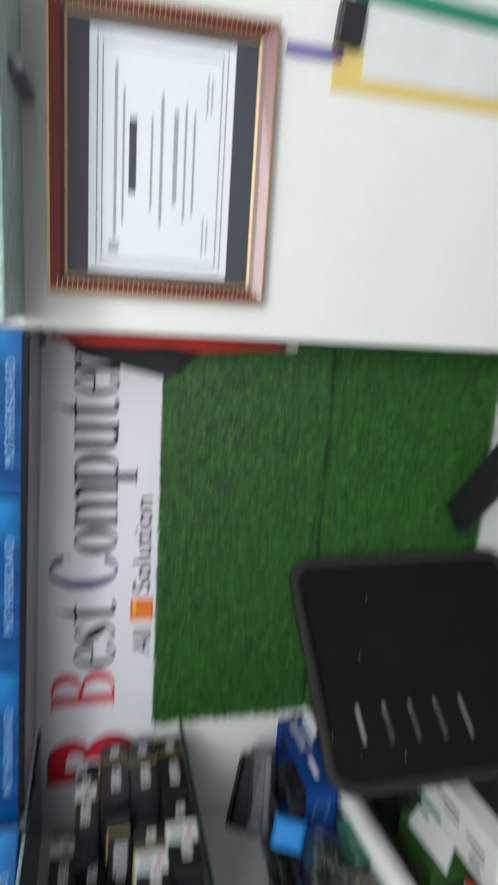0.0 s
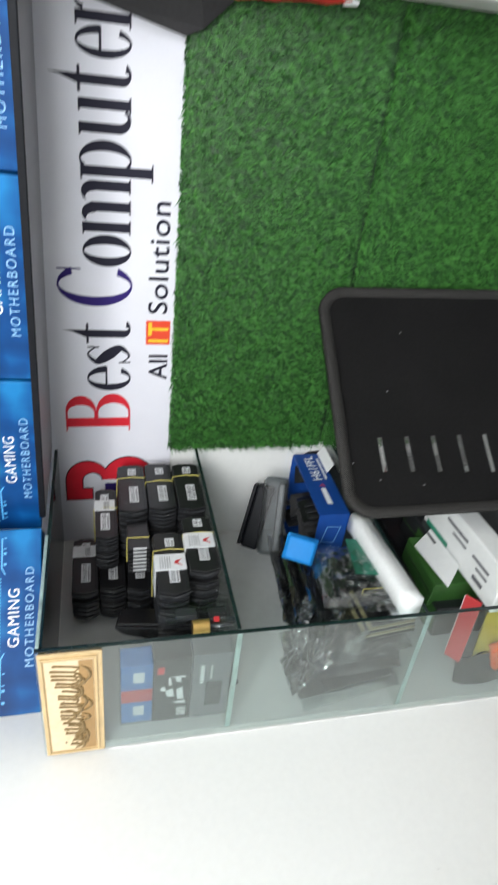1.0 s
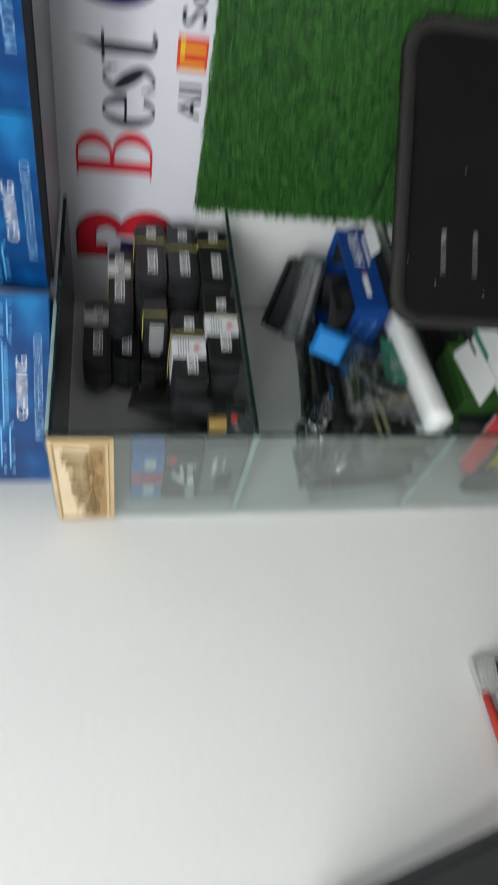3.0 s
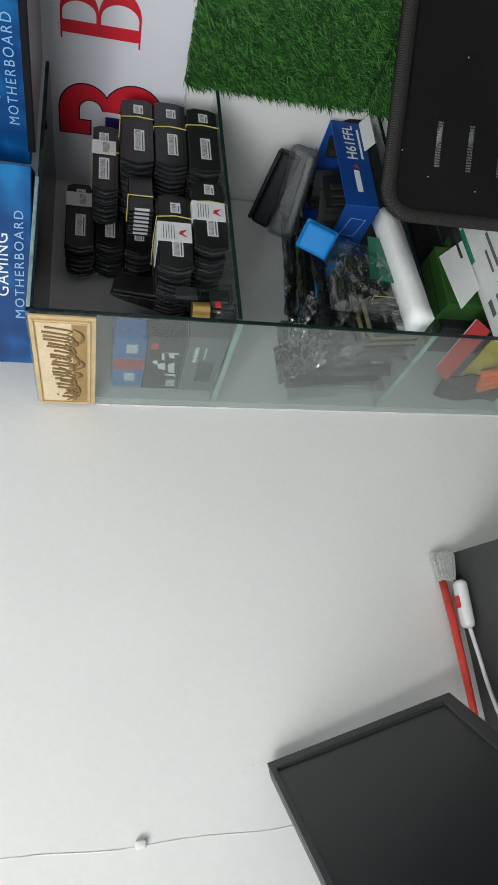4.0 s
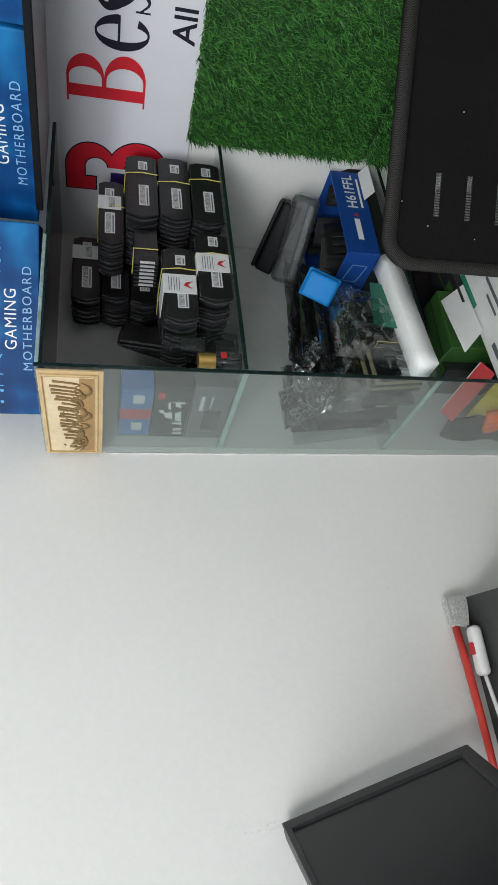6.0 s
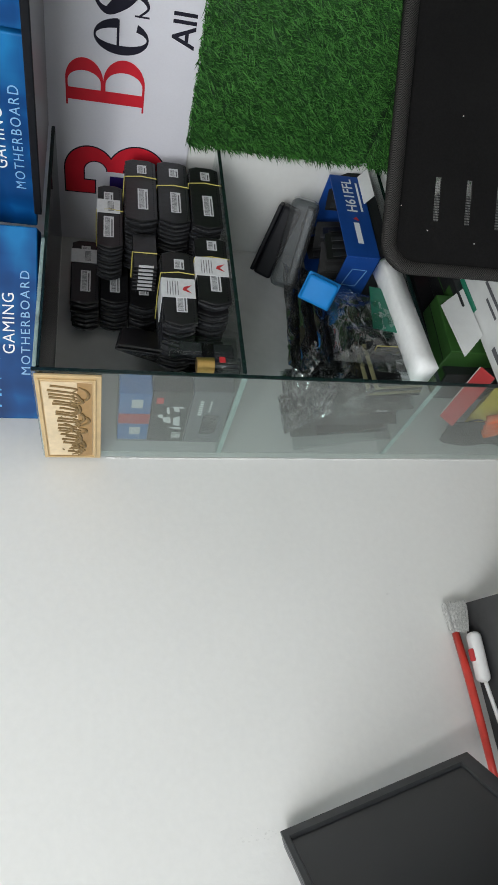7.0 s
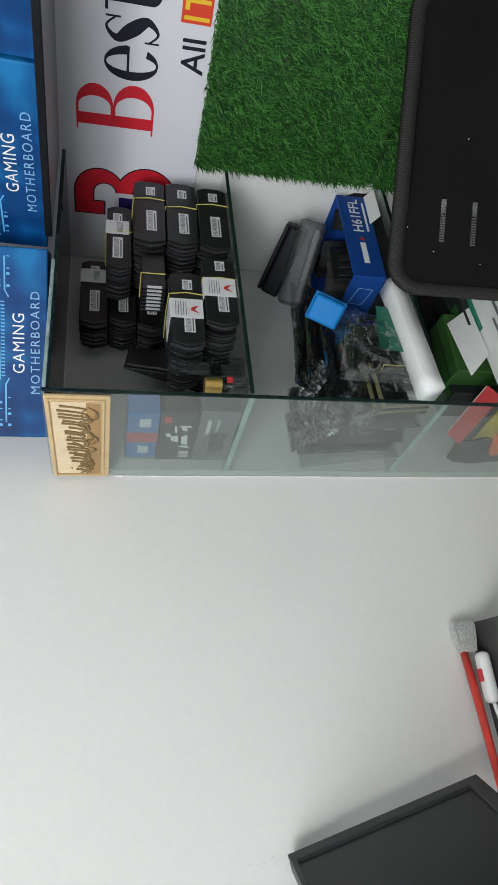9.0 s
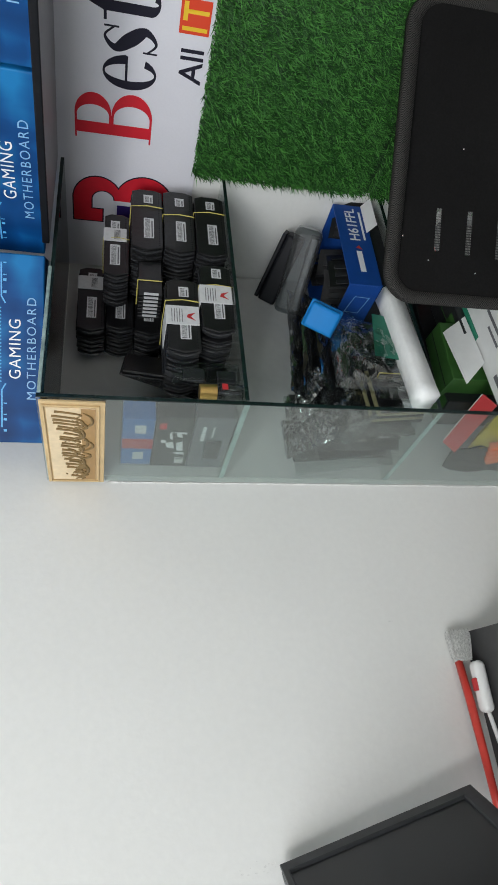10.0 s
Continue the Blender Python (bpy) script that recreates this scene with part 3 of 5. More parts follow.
motherboard_carton(pose(-0.3395, -0.150, CASE_TOP + 0.0085, 0, 0, math.degrees(math.atan2(d.y, d.x))), "blue printed motherboard carton standing turned on the show case", 5)

# ---- glass show case in the corner ----
case = thing("glass_show_case", "wall-fixed glass show case with three shelves of stock", "show case")
for z, name in ((SHELF_1, "shelf"), (SHELF_2, "shelf"), (SHELF_3, "shelf"), (CASE_TOP, "top")):
    cut = 0.008 if z == SHELF_2 else 0.0
    g = part(name + "_pane", box((PANE_X + 0.004, -CASE_D + 0.002 + cut, z - 0.0055), (-0.003, -0.004, z)), TOP_GLASS if name == "top" else GLASS, case)
    e = part("front_edge", box((PANE_X + 0.004, -CASE_D + cut, z - 0.0055), (-0.003, -CASE_D + 0.002 + cut, z), 0.0005), GLASS_EDGE, case, "dark green glass edge")
    part("side_edge", box((PANE_X + 0.002, -CASE_D + 0.004, z - 0.0085), (PANE_X + 0.004, -0.006, z - 0.0005), 0.0005), GLASS_CHIP if z != CASE_TOP else GLASS_EDGE, case, "frosted glued glass edge")
# panel added over the end wall to carry its shade
part("back_panel", box((PANE_X + 0.006, -0.0035, 0.66), (-0.004, -0.0012, CASE_TOP - 0.007)), SHADED_BACK, case, "added panel, grey for the shade on the white end wall")
part("side_pane", box((PANE_X - 0.004, -CASE_D + 0.002, 0.42), (PANE_X + 0.0015, -0.004, CASE_TOP + 0.004)), PANE_GLASS, case, "clear glass side pane")
part("pane_edge", box((PANE_X - 0.004, -CASE_D, 0.42), (PANE_X + 0.0015, -CASE_D + 0.002, CASE_TOP + 0.004), 0.0005), GLASS_EDGE, case, "dark green pane edge")
bm = box((-0.470, -CASE_D - 0.001, CASE_TOP - 0.002), (-0.25, -CASE_D + 0.0012, CASE_TOP + 0.003), 0.001)
part("chipped_edge", bm, GLASS_CHIP, case, "pale chipped green top edge")
rng = random.Random(4)
bm = bmesh.new()
zs = np.linspace(0.44, 1.388, 120)
add_tube(bm, [(PANE_X - 0.005 + rng.uniform(-0.0005, 0.0005), -0.0012, float(z)) for z in zs], [rng.uniform(0.0010, 0.0016) for z in zs], 6)
part("sealant", bm, PLASTER, case, "ragged white sealant along the wall")

# plaque on the pane's outer top corner
plaque = thing("calligraphy_plaque", "gold plaque with raised calligraphy fixed to the glass", "plaque", pose(PANE_X - 0.0045, -0.231, 1.394, 0, 0, 0))
PW, PH = 0.224, 0.083
part("plate", box((-0.004, 0, 0), (0, PW, PH), 0.001), GOLD, plaque)
bm = box((-0.0052, 0.012, 0.012), (-0.0041, PW - 0.012, PH - 0.008), 0.0004)
part("field", bm, GOLD_PALE, plaque, "paler sunk field")
for lo, hi in (((-0.0066, 0.006, 0.007), (-0.0041, PW - 0.006, 0.0095)), ((-0.0066, 0.006, PH - 0.006), (-0.0041, PW - 0.006, PH - 0.0035)), ((-0.0066, 0.006, 0.0095), (-0.0041, 0.0085, PH - 0.006)), ((-0.0066, PW - 0.0085, 0.0095), (-0.0041, PW - 0.006, PH - 0.006))):
    part("border", box(lo, hi, 0.0008), GOLD, plaque)
rng = random.Random(9)
bm = bmesh.new()
# tall upright strokes, sweeping bowls and small dots of the script
for i in range(21):
    y = 0.020 + 0.0088 * i + rng.uniform(-0.002, 0.002)
    top = PH - 0.014 - 0.020 * (i / 21) ** 1.5 - 0.012 * rng.random()
    low = 0.030 - 0.008 * (i / 21) + 0.010 * rng.random()
    pts = spline([(-0.0058, y, top), (-0.0058, y + 0.002, top * 0.6 + low * 0.4), (-0.0058, y + 0.007, low), (-0.0058, y + 0.014, low + 0.005)], 6)
    add_tube(bm, pts, [0.0022 - 0.0012 * k / len(pts) for k in range(len(pts))], 5)
for i in range(15):
    y, w, zc = 0.022 + 0.0115 * i, rng.uniform(0.018, 0.040), 0.021 + rng.uniform(0, 0.030) * (0.4 + 0.6 * (i % 3) / 2)
    pts = spline([(-0.0058, y, zc + 0.007), (-0.0058, y + w * 0.25, zc - 0.003), (-0.0058, y + w * 0.65, zc - 0.004), (-0.0058, min(y + w, PW - 0.014), zc + 0.008)], 6)
    add_tube(bm, pts, [0.0007 + 0.0017 * math.sin(math.pi * k / len(pts)) for k in range(len(pts))], 5)
for k in range(14):
    y, z = rng.uniform(0.030, 0.200), rng.uniform(0.030, 0.056)
    add_tube(bm, [(-0.0058, y, z), (-0.0058, y + rng.uniform(0.002, 0.004), z + rng.uniform(-0.002, 0.002))], 0.001, 5)
tagged(part("script", bm, GOLD_DARK, plaque, "dark raised calligraphic strokes", True), kind="stuff")
# the plaque's lower shading, painted as a browner strip
part("lower_band", box((-0.0056, 0.013, 0.0125), (-0.0053, PW - 0.013, 0.031), 0.0001), GOLD_SHADED, plaque, "lower band, browner for the shading of the gold")

# ---- stock on the upper shelf ----


def blister(x0, x1, y0, y1, h, bulge):
    """A flat pack standing on its long edge, its short ends bulged to a blunt point."""
    outline = [(x0 + bulge, 0), (x1 - bulge, 0), (x1, h * 0.25), (x1, h * 0.75), (x1 - bulge, h), (x0 + bulge, h), (x0 + 0.002, h * 0.80), (x0 - 0.002, h * 0.5), (x0 + 0.002, h * 0.20)]
    bm = bmesh.new()
    c = (y0 + y1) / 2
    rings = [[bm.verts.new((x0 + (x - x0) * k + (x1 - x0) * 0.5 * (1 - k), y, z * k + h * 0.5 * (1 - k))) for x, z in outline] for y, k in ((y0, 0.975), (y0 + 0.0008, 1.0), (y1 - 0.0008, 1.0), (y1, 0.975))]
    n = len(outline)
    for a, b in zip(rings, rings[1:]):
        for k in range(n):
            bm.faces.new((a[k], a[(k + 1) % n], b[(k + 1) % n], b[k]))
    bm.faces.new(rings[0][::-1]), bm.faces.new(rings[-1])
    return bm


def pack_bundle(x0, y0, z0, n=11, length=0.140, height=0.049, step=0.0085, wrap=0.0, band=True, sleeve=0.0, yaw=0.0, label="bundle of black memory module packs held by a rubber band"):
    """Blister packs standing on their long edge, faces to the front (-y); x0 is the left end, y0 the front."""
    t = thing("memory_pack_bundle", label, "memory packs", pose(x0, y0, z0, 0, 0, yaw), "memory pack bundles")
    rng = random.Random(int(1000 * (x0 + 2 * y0 + 3 * z0)))
    for k in range(n):
        jx, jz = rng.uniform(-0.005, 0.004) + 0.005 * math.sin(k * 0.9), rng.uniform(-0.002, 0.0)
        y = k * step
        part("pack", blister(jx, length + jx, y, y + step * 0.55, height + jz, 0.0055), PACK, t)
        part("pack_rim", blister(jx - 0.0035, length + jx + 0.002, y + step * 0.55, y + step * 0.80, height + jz + 0.0012 * (k % 2), 0.0085), PACK_EDGE, t, "clear plastic pack rim")
    f = pose(0.0, -0.0007, 0, 90, 0, 0)
    small = length < 0.12
    for a, b, c, e in () if small else ((0.022, 0.014, 0.068, 0.030), (0.104, 0.015, 0.124, 0.030)):
        bm = bmesh.new()
        add_rect(bm, a, b, c, e, f)
        lab = part("pack_label", bm, LABEL, t, "small white barcode label")
        bm = bmesh.new()
        x = a + 0.002
        while x < c - 0.003:
            w = rng.uniform(0.0004, 0.0012)
            add_rect(bm, x, b + 0.006, x + w, e - 0.002, f, 0.0002)
            x += w + rng.uniform(0.0005, 0.0012)
        add_rect(bm, a + 0.002, b + 0.002, c - 0.006, b + 0.004, f, 0.0002)
        part("barcode", bm, INK_GREY, lab)
    bm = bmesh.new()
    for k in range(12 if small else 26):
        add_rect(bm, 0.006 + k * 0.0049, 0.0045, 0.0085 + k * 0.0049, 0.0062, f)
    part("contact_row", bm, PACK_EDGE, t, "row of pale contact teeth")
    depth = n * step
    if band:
        x = 0.088 + rng.uniform(-0.012, 0.012)
        bm = bmesh.new()
        add_tube(bm, [(x, -0.002, -0.001), (x + 0.003, -0.002, height * 0.5), (x, -0.001, height + 0.0015), (x + 0.004, depth * 0.5, height + 0.002), (x, depth + 0.001, height + 0.001)], 0.0009, 6)
        part("rubber_band", bm, RUBBER, t, "thin yellow rubber band")
    if sleeve:
        bm = box((sleeve, -0.0022, 0.004), (sleeve + 0.030, -0.0010, height + 0.001))
        lab = part("pack_label", bm, LABEL, t, "grey-white printed label strip")
        bm = bmesh.new()
        for k in range(9):
            add_rect(bm, sleeve + 0.004 + k * 0.0025, 0.014, sleeve + 0.0052 + k * 0.0025, 0.024, pose(0, -0.0025, 0, 90, 0, 0))
        part("barcode", bm, INK_GREY, lab)
    if wrap:
        bm = box((wrap, -0.0025, 0.001), (wrap + 0.036, -0.0012, height + 0.001))
        add_box(bm, (wrap, -0.0012, height + 0.0005), (wrap + 0.036, depth * 0.55, height + 0.0017))
        w = part("paper_wrap", bm, LABEL, t, "white paper sleeve with red mark")
        bm = bmesh.new()
        add_poly(bm, [(wrap + 0.008, 0.006), (wrap + 0.016, 0.014), (wrap + 0.024, 0.006), (wrap + 0.020, 0.018), (wrap + 0.014, 0.020)], pose(0, -0.0028, 0, 90, 0, 0))
        part("red_mark", bm, RED_CARD, w)
        bm = bmesh.new()
        for k in range(5):
            add_rect(bm, wrap + 0.004, 0.026 + k * 0.0038, wrap + 0.030, 0.0270 + k * 0.0038, pose(0, -0.0028, 0, 90, 0, 0))
        part("print_lines", bm, INK_GREY, w)
    return t


S1 = SHELF_1 + 0.0005
for lev in range(3):
    pack_bundle(-0.182 + 0.004 * lev, -0.222 + 0.003 * lev, S1 + lev * 0.0512, n=12 if lev else 13, band=True)
pack_bundle(-0.338, -0.222, S1, n=15, length=0.133, wrap=0.051)
pack_bundle(-0.374, -0.214, S1 + 0.0512, n=12, wrap=0.048)
for lev in range(3):
    pack_bundle(-0.078 + 0.003 * lev, -0.106, S1 + lev * 0.0512, n=10, length=0.068, band=False, label="bundle of black memory module packs against the wall")
pack_bundle(-0.198, -0.176, S1 + 0.1542, n=9, height=0.040, label="upper bundle of black memory packs with a white label", sleeve=0.075)
for lev in range(5):
    pack_bundle(-0.240 + 0.002 * (lev % 2), -0.094, S1 + lev * 0.0475, n=9, height=0.0455, band=False, label="dark memory packs stacked high against the end wall", sleeve=0.085 if lev == 4 else 0)


def module_bundle(m):
    """Bare memory modules standing side by side in a rubber band, white labels on their ends."""
    t = thing("memory_module_bundle", "bare black memory modules with white end labels in a rubber band", "memory modules", m)
    for k in range(7):
        part("module", box((0, k * 0.0075, 0), (0.075, k * 0.0075 + 0.0045, 0.036), 0.0008, segments=1), PACK, t)
        part("module_label", box((-0.0008, k * 0.0075 + 0.0002, 0.006), (0.004, k * 0.0075 - 0.0004, 0.028)), LABEL, t, "white end label")
    bm = bmesh.new()
    add_tube(bm, [(0.030, -0.0015, 0.0), (0.030, -0.0015, 0.037), (0.031, 0.050, 0.037)], 0.001, 6)
    part("rubber_band", bm, RUBBER, t, "thin yellow rubber band")
    return t


module_bundle(pose(-0.262, -0.205, S1 + 0.1045, 0, 0, 4))
for k, (x, y, yaw, turn, tall) in enumerate(((-0.378, -0.140, 18, 10, 0.165), (-0.425, -0.120, 40, 26, 0.135))):
    t = thing("loose_memory_pack", "loose black memory packs leaning on the pile", "memory pack", pose(x, y, S1, 0, 0, yaw), "loose packs")
    for j in range(5):
        lean = pose(0.004 * j, 0, 0.0, 0, turn + 4 * j, 0)
        part("pack", box((0, j * 0.012, 0.004), (0.050, j * 0.012 + 0.0055, tall), 0.002, lean, 1), PACK, t)
        part("pack_rim", box((-0.002, j * 0.012 + 0.006, 0.004), (0.052, j * 0.012 + 0.0085, tall + 0.003), 0.001, lean, 1), PACK_EDGE, t, "clear plastic rim")
    part("pack_label", box((0.012, -0.0012, 0.04), (0.030, -0.0004, 0.075), 0, pose(0, 0, 0, 0, turn, 0)), LABEL, t, "small white label")

# small cartons behind the side pane
F_SIDE = Matrix(((0, 0, -1, 0), (-1, 0, 0, 0), (0, 1, 0, 0), (0, 0, 0, 1)))  # x runs from the wall to the room, y up, facing the pane


def side_carton(z0, h, y0, y1, mat, label):
    t = thing("drive_carton", label, "carton", pose(-0.4655, y1, z0), "cartons behind the pane")
    part("carton", box((0, y0 - y1, 0), (0.034, 0, h), 0.0015), mat, t)
    return t, F_SIDE @ Matrix.Translation((0, 0, 0.0008)), y1 - y0


c, f, w = side_carton(S1, 0.058, -0.182, -0.035, CHANNEL_GREY, "grey drive carton with white lettering behind the pane")
bm = bmesh.new()
add_rect(bm, 0.030, 0.012, 0.085, 0.036, f)
part("picture", bm, PACK_EDGE, c, "paler printed panel")
bm = bmesh.new()
for k in range(7):
    add_rect(bm, 0.085 + k * 0.0058, 0.040, 0.0888 + k * 0.0058, 0.046, f, 0.0002)
for k in range(6):
    add_rect(bm, 0.095 + k * 0.005, 0.028, 0.0975 + k * 0.005, 0.031, f, 0.0002)
part("print_bar", bm, INK_WHITE, c, "plain white bars of print")
c, f, w = side_carton(S1 + 0.0585, 0.056, -0.180, -0.037, BLACK_PLASTIC, "black carton with red tag and grey robot print")
bm = bmesh.new()
add_rect(bm, 0.112, 0.040, 0.128, 0.050, f)
part("tag", bm, RED_CARD, c, "small red tag")
bm = bmesh.new()
for px, py, w1, h1 in ((0.050, 0.010, 0.030, 0.012), (0.058, 0.024, 0.020, 0.014), (0.072, 0.036, 0.012, 0.010), (0.090, 0.014, 0.016, 0.010), (0.040, 0.006, 0.008, 0.020), (0.100, 0.008, 0.006, 0.022), (0.084, 0.028, 0.022, 0.006)):
    add_poly(bm, [(px, py), (px + w1, py + 0.003), (px + w1 * 0.8, py + h1), (px + 0.003, py + h1 * 0.8)], f, 0.0003)
for k in range(5):
    add_rect(bm, 0.012 + k * 0.004, 0.006, 0.0145 + k * 0.004, 0.020, f, 0.0003)
part("print_bar", bm, LABEL, c, "grey-white printed figure and bars")
c, f, w = side_carton(S1 + 0.115, 0.045, -0.172, -0.042, BOX_BLUE_PALE, "blue drive pack with a red band in clear plastic")
bm = bmesh.new()
add_rect(bm, 0.050, 0.0, 0.078, 0.045, f)
part("band", bm, RED_CARD, c, "red paper band")
for x in (0.014, 0.090):
    bm = bmesh.new()
    add_rect(bm, x + 0.004, 0.012, x + 0.026, 0.028, f, 0.0002)
    part("pack_label", bm, LABEL, c, "pale label")
part("clear_cover", box((-0.002, -0.134, -0.0005), (0.038, 0.004, 0.047), 0.003), PLASTIC_CLEAR, c, "clear plastic cover")
for z0, h, d in ((S1, 0.045, 0.020), (S1 + 0.0455, 0.05, 0.016)):
    t = thing("clear_pack", "clear plastic parts box on the shelf", "plastic box", pose(-0.428, -0.222, z0), "clear boxes")
    part("shell", box((0, 0, 0), (0.030, d, h), 0.003), PLASTIC_CLEAR, t)
    part("insert", box((0.004, d * 0.6, 0.003), (0.026, d - 0.003, h * 0.7), 0.002), PACK_EDGE, t, "grey insert")
vial = thing("glass_vial", "small glass vial with a brass cap", "vial", pose(-0.4480, -0.221, S1))
part("glass_body", rod((0, 0, 0), (0, 0, 0.036), 0.0115, sides=20), PLASTIC_CLEAR, vial, "clear glass body", True)
part("stem", rod((0, 0, 0.002), (0, 0, 0.036), 0.003), PACK_EDGE, vial)
part("cap", rod((0, 0, 0.0365), (0, 0, 0.060), 0.0112, 0.0108, 24), BRASS, vial, "ribbed brass cap")
part("seal", box((-0.003, -0.0128, 0.022), (0.006, -0.0117, 0.030)), RED_CARD, vial, "red sticker")

# ---- stock on the middle shelf ----
S2 = SHELF_2 + 0.0005
# dark block added to stand for the shadow below the blue carton
under = thing("dark_gap_block", "added dark block for the shade under the open blue carton", "carton", pose(-0.200, -0.206, S2))
part("carton", box((0, 0, 0), (0.185, 0.165, 0.026), 0.002), BLACK_PLASTIC, under)
S2T = S2 + 0.0268
tray = thing("motherboard_tray", "open blue motherboard carton full of loose parts", "carton", pose(-0.207, -0.210, S2T, 0, 0, -1.5))
L, W, H = 0.193, 0.180, 0.059
part("front_side", box((0, 0, 0), (L, 0.003, H), 0.0008), BOX_BLUE_DARK, tray, "blue printed front side")
part("back_side", box((0, W - 0.003, 0), (L, W, H), 0.0008), BOX_BLUE_DARK, tray)
part("left_side", box((0, 0.0032, 0), (0.003, W - 0.0032, H), 0.0008), BOX_BLUE_DARK, tray, "blue printed end with pale line drawing")
part("right_side", box((L - 0.003, 0.0032, 0), (L, W - 0.0032, H), 0.0008), BOX_BLUE_DARK, tray)
part("bottom", box((0.0032, 0.0032, 0), (L - 0.0032, W - 0.0032, 0.002)), WHITE_CARD, tray)
part("flap", box((0.125, -0.024, 0.0), (0.192, -0.0005, 0.0015), 0.0004, pose(0, 0, 0.006, 30, 0, 0)), WHITE_CARD, tray, "folded white flap")
f = pose(0, -0.0006, 0, 90, 0, 0)
part("lettering", text_bm("H61FFL", 0.019, 0.080, f @ Matrix.Translation((0.104, 0.022, 0)), bold=0.015), INK_WHITE, tray, "white model lettering")
bm = bmesh.new()
add_rect(bm, 0.030, 0.024, 0.078, 0.034, f)
add_rect(bm, 0.106, 0.011, 0.176, 0.015, f)
part("print_bar", bm, INK_WHITE, tray, "plain white bars of print")
bm = bmesh.new()
add_poly(bm, [(0.082, 0.022), (0.092, 0.027), (0.086, 0.034)], f)
part("mark", bm, RED_CARD, tray, "small red mark")
fl = Matrix(((0, 0, -1, -0.0006), (-1, 0, 0, 0), (0, 1, 0, 0), (0, 0, 0, 1)))
for corners in (((-0.070, 0.020), (-0.030, 0.012), (-0.028, 0.040), (-0.068, 0.047)), ((-0.130, 0.020), (-0.090, 0.020), (-0.090, 0.024), (-0.130, 0.024))):
    bm = bmesh.new()
    inner = [(x * 0.94 - 0.06 * 0.05, y * 0.90 + 0.10 * 0.030) for x, y in corners]
    if corners[0][0] > -0.1:
        add_band(bm, list(corners) + [corners[0]], inner + [inner[0]], fl)
    else:
        add_poly(bm, corners, fl)
    part("line_drawing", bm, INK_PALE, tray, "pale line drawing")

rng = random.Random(21)


def loose_module(m, size, board, label, cat="memory module"):
    t = thing("loose_module", label, cat, m, "loose boards")
    part("board", box((0, 0, 0), (size[0], 0.0014, size[1])), board, t)
    n = max(3, int(size[0] / 0.016))
    for k in range(n):
        part("chip", box((0.004 + k * (size[0] - 0.006) / n, -0.0014, size[1] * 0.35), (0.004 + k * (size[0] - 0.006) / n + 0.009, -0.0001, size[1] * 0.85), 0.0003, segments=1), BLACK_PLASTIC, t)
    part("contacts", box((0.002, -0.0004, 0.0), (size[0] - 0.002, -0.0001, 0.004)), BRASS if board is not PACK else PACK_EDGE, t, "row of contacts")
    return t


for k in range(9):
    x, y = -0.180 + 0.018 * k, -0.180 + 0.045 * (k % 3) + rng.uniform(-0.01, 0.01)
    loose_module(pose(x, y, S2T + 0.004, rng.uniform(-30, -8), rng.uniform(-14, 14), rng.uniform(-60, 60)) , (rng.uniform(0.055, 0.075), rng.uniform(0.058, 0.078)), PACK, "loose black part in the open carton", "parts")


def bag_mesh(w, h, d, seed, puff=1.0, n=20):
    """A crumpled bag: a pillow of two skins with creases."""
    bm = bmesh.new()
    skins = []
    for side in (-1, 1):
        grid = []
        for j in range(n + 1):
            row = []
            for i in range(n + 1):
                u, v = i / n, j / n
                swell = (math.sin(math.pi * u) * math.sin(math.pi * v)) ** 0.5 * puff
                crease = noise.noise(Vector((u * 5 + seed * 3.1, v * 5, side * 2.0))) * 0.45 + noise.noise(Vector((u * 14 + seed, v * 14, side * 5.0))) * 0.30
                fine = noise.noise(Vector((u * 9 + seed * 1.7, v * 11, 3.3 + side * 0.4)))
                row.append(bm.verts.new(((u - 0.5) * w + crease * 0.006, side * d * 0.5 * max(0.02, swell * (1 + crease)) + 0.15 * d * crease + 0.0062 * fine * (0.3 + swell), v * h + 0.004 * fine)))
            grid.append(row)
        skins.append(grid)
    for grid, flip in zip(skins, (False, True)):
        for j in range(n):
            for i in range(n):
                q = (grid[j][i], grid[j][i + 1], grid[j + 1][i + 1], grid[j + 1][i])
                bm.faces.new(q[::-1] if flip else q)
    return bm


def bagged_board(m, w, h, label, inner=PACK, skin=SMOKE, seed=0):
    t = thing("bagged_board", label, "bagged part", m, "bagged parts")
    part("board", box((-w * 0.36, -0.002, 0.006), (w * 0.36, 0.002, h * 0.74), 0.001, segments=1), inner, t)
    part("bag", bag_mesh(w, h, 0.014, seed), skin, t, "shiny smoky antistatic bag", True)
    return t


# bagged parts standing side by side, leaning back to the end wall
for k in range(11):
    inner = (PACK, PACK_EDGE, PACK, CHANNEL_DIM)[k % 4]
    skin = BAG if k % 4 == 2 else SMOKE
    bagged_board(pose(-0.372 + 0.014 * math.sin(k * 2.3), -0.030 - 0.0125 * k, S2, -9 - 3 * math.sin(k * 1.3), 5 * math.sin(k * 2.9), 7 * math.sin(k * 1.7)), 0.128 + 0.014 * (k % 3), 0.160 - 0.006 * k + 0.010 * (k % 3), "shiny antistatic bag holding a dark circuit board", inner, skin, seed=k)
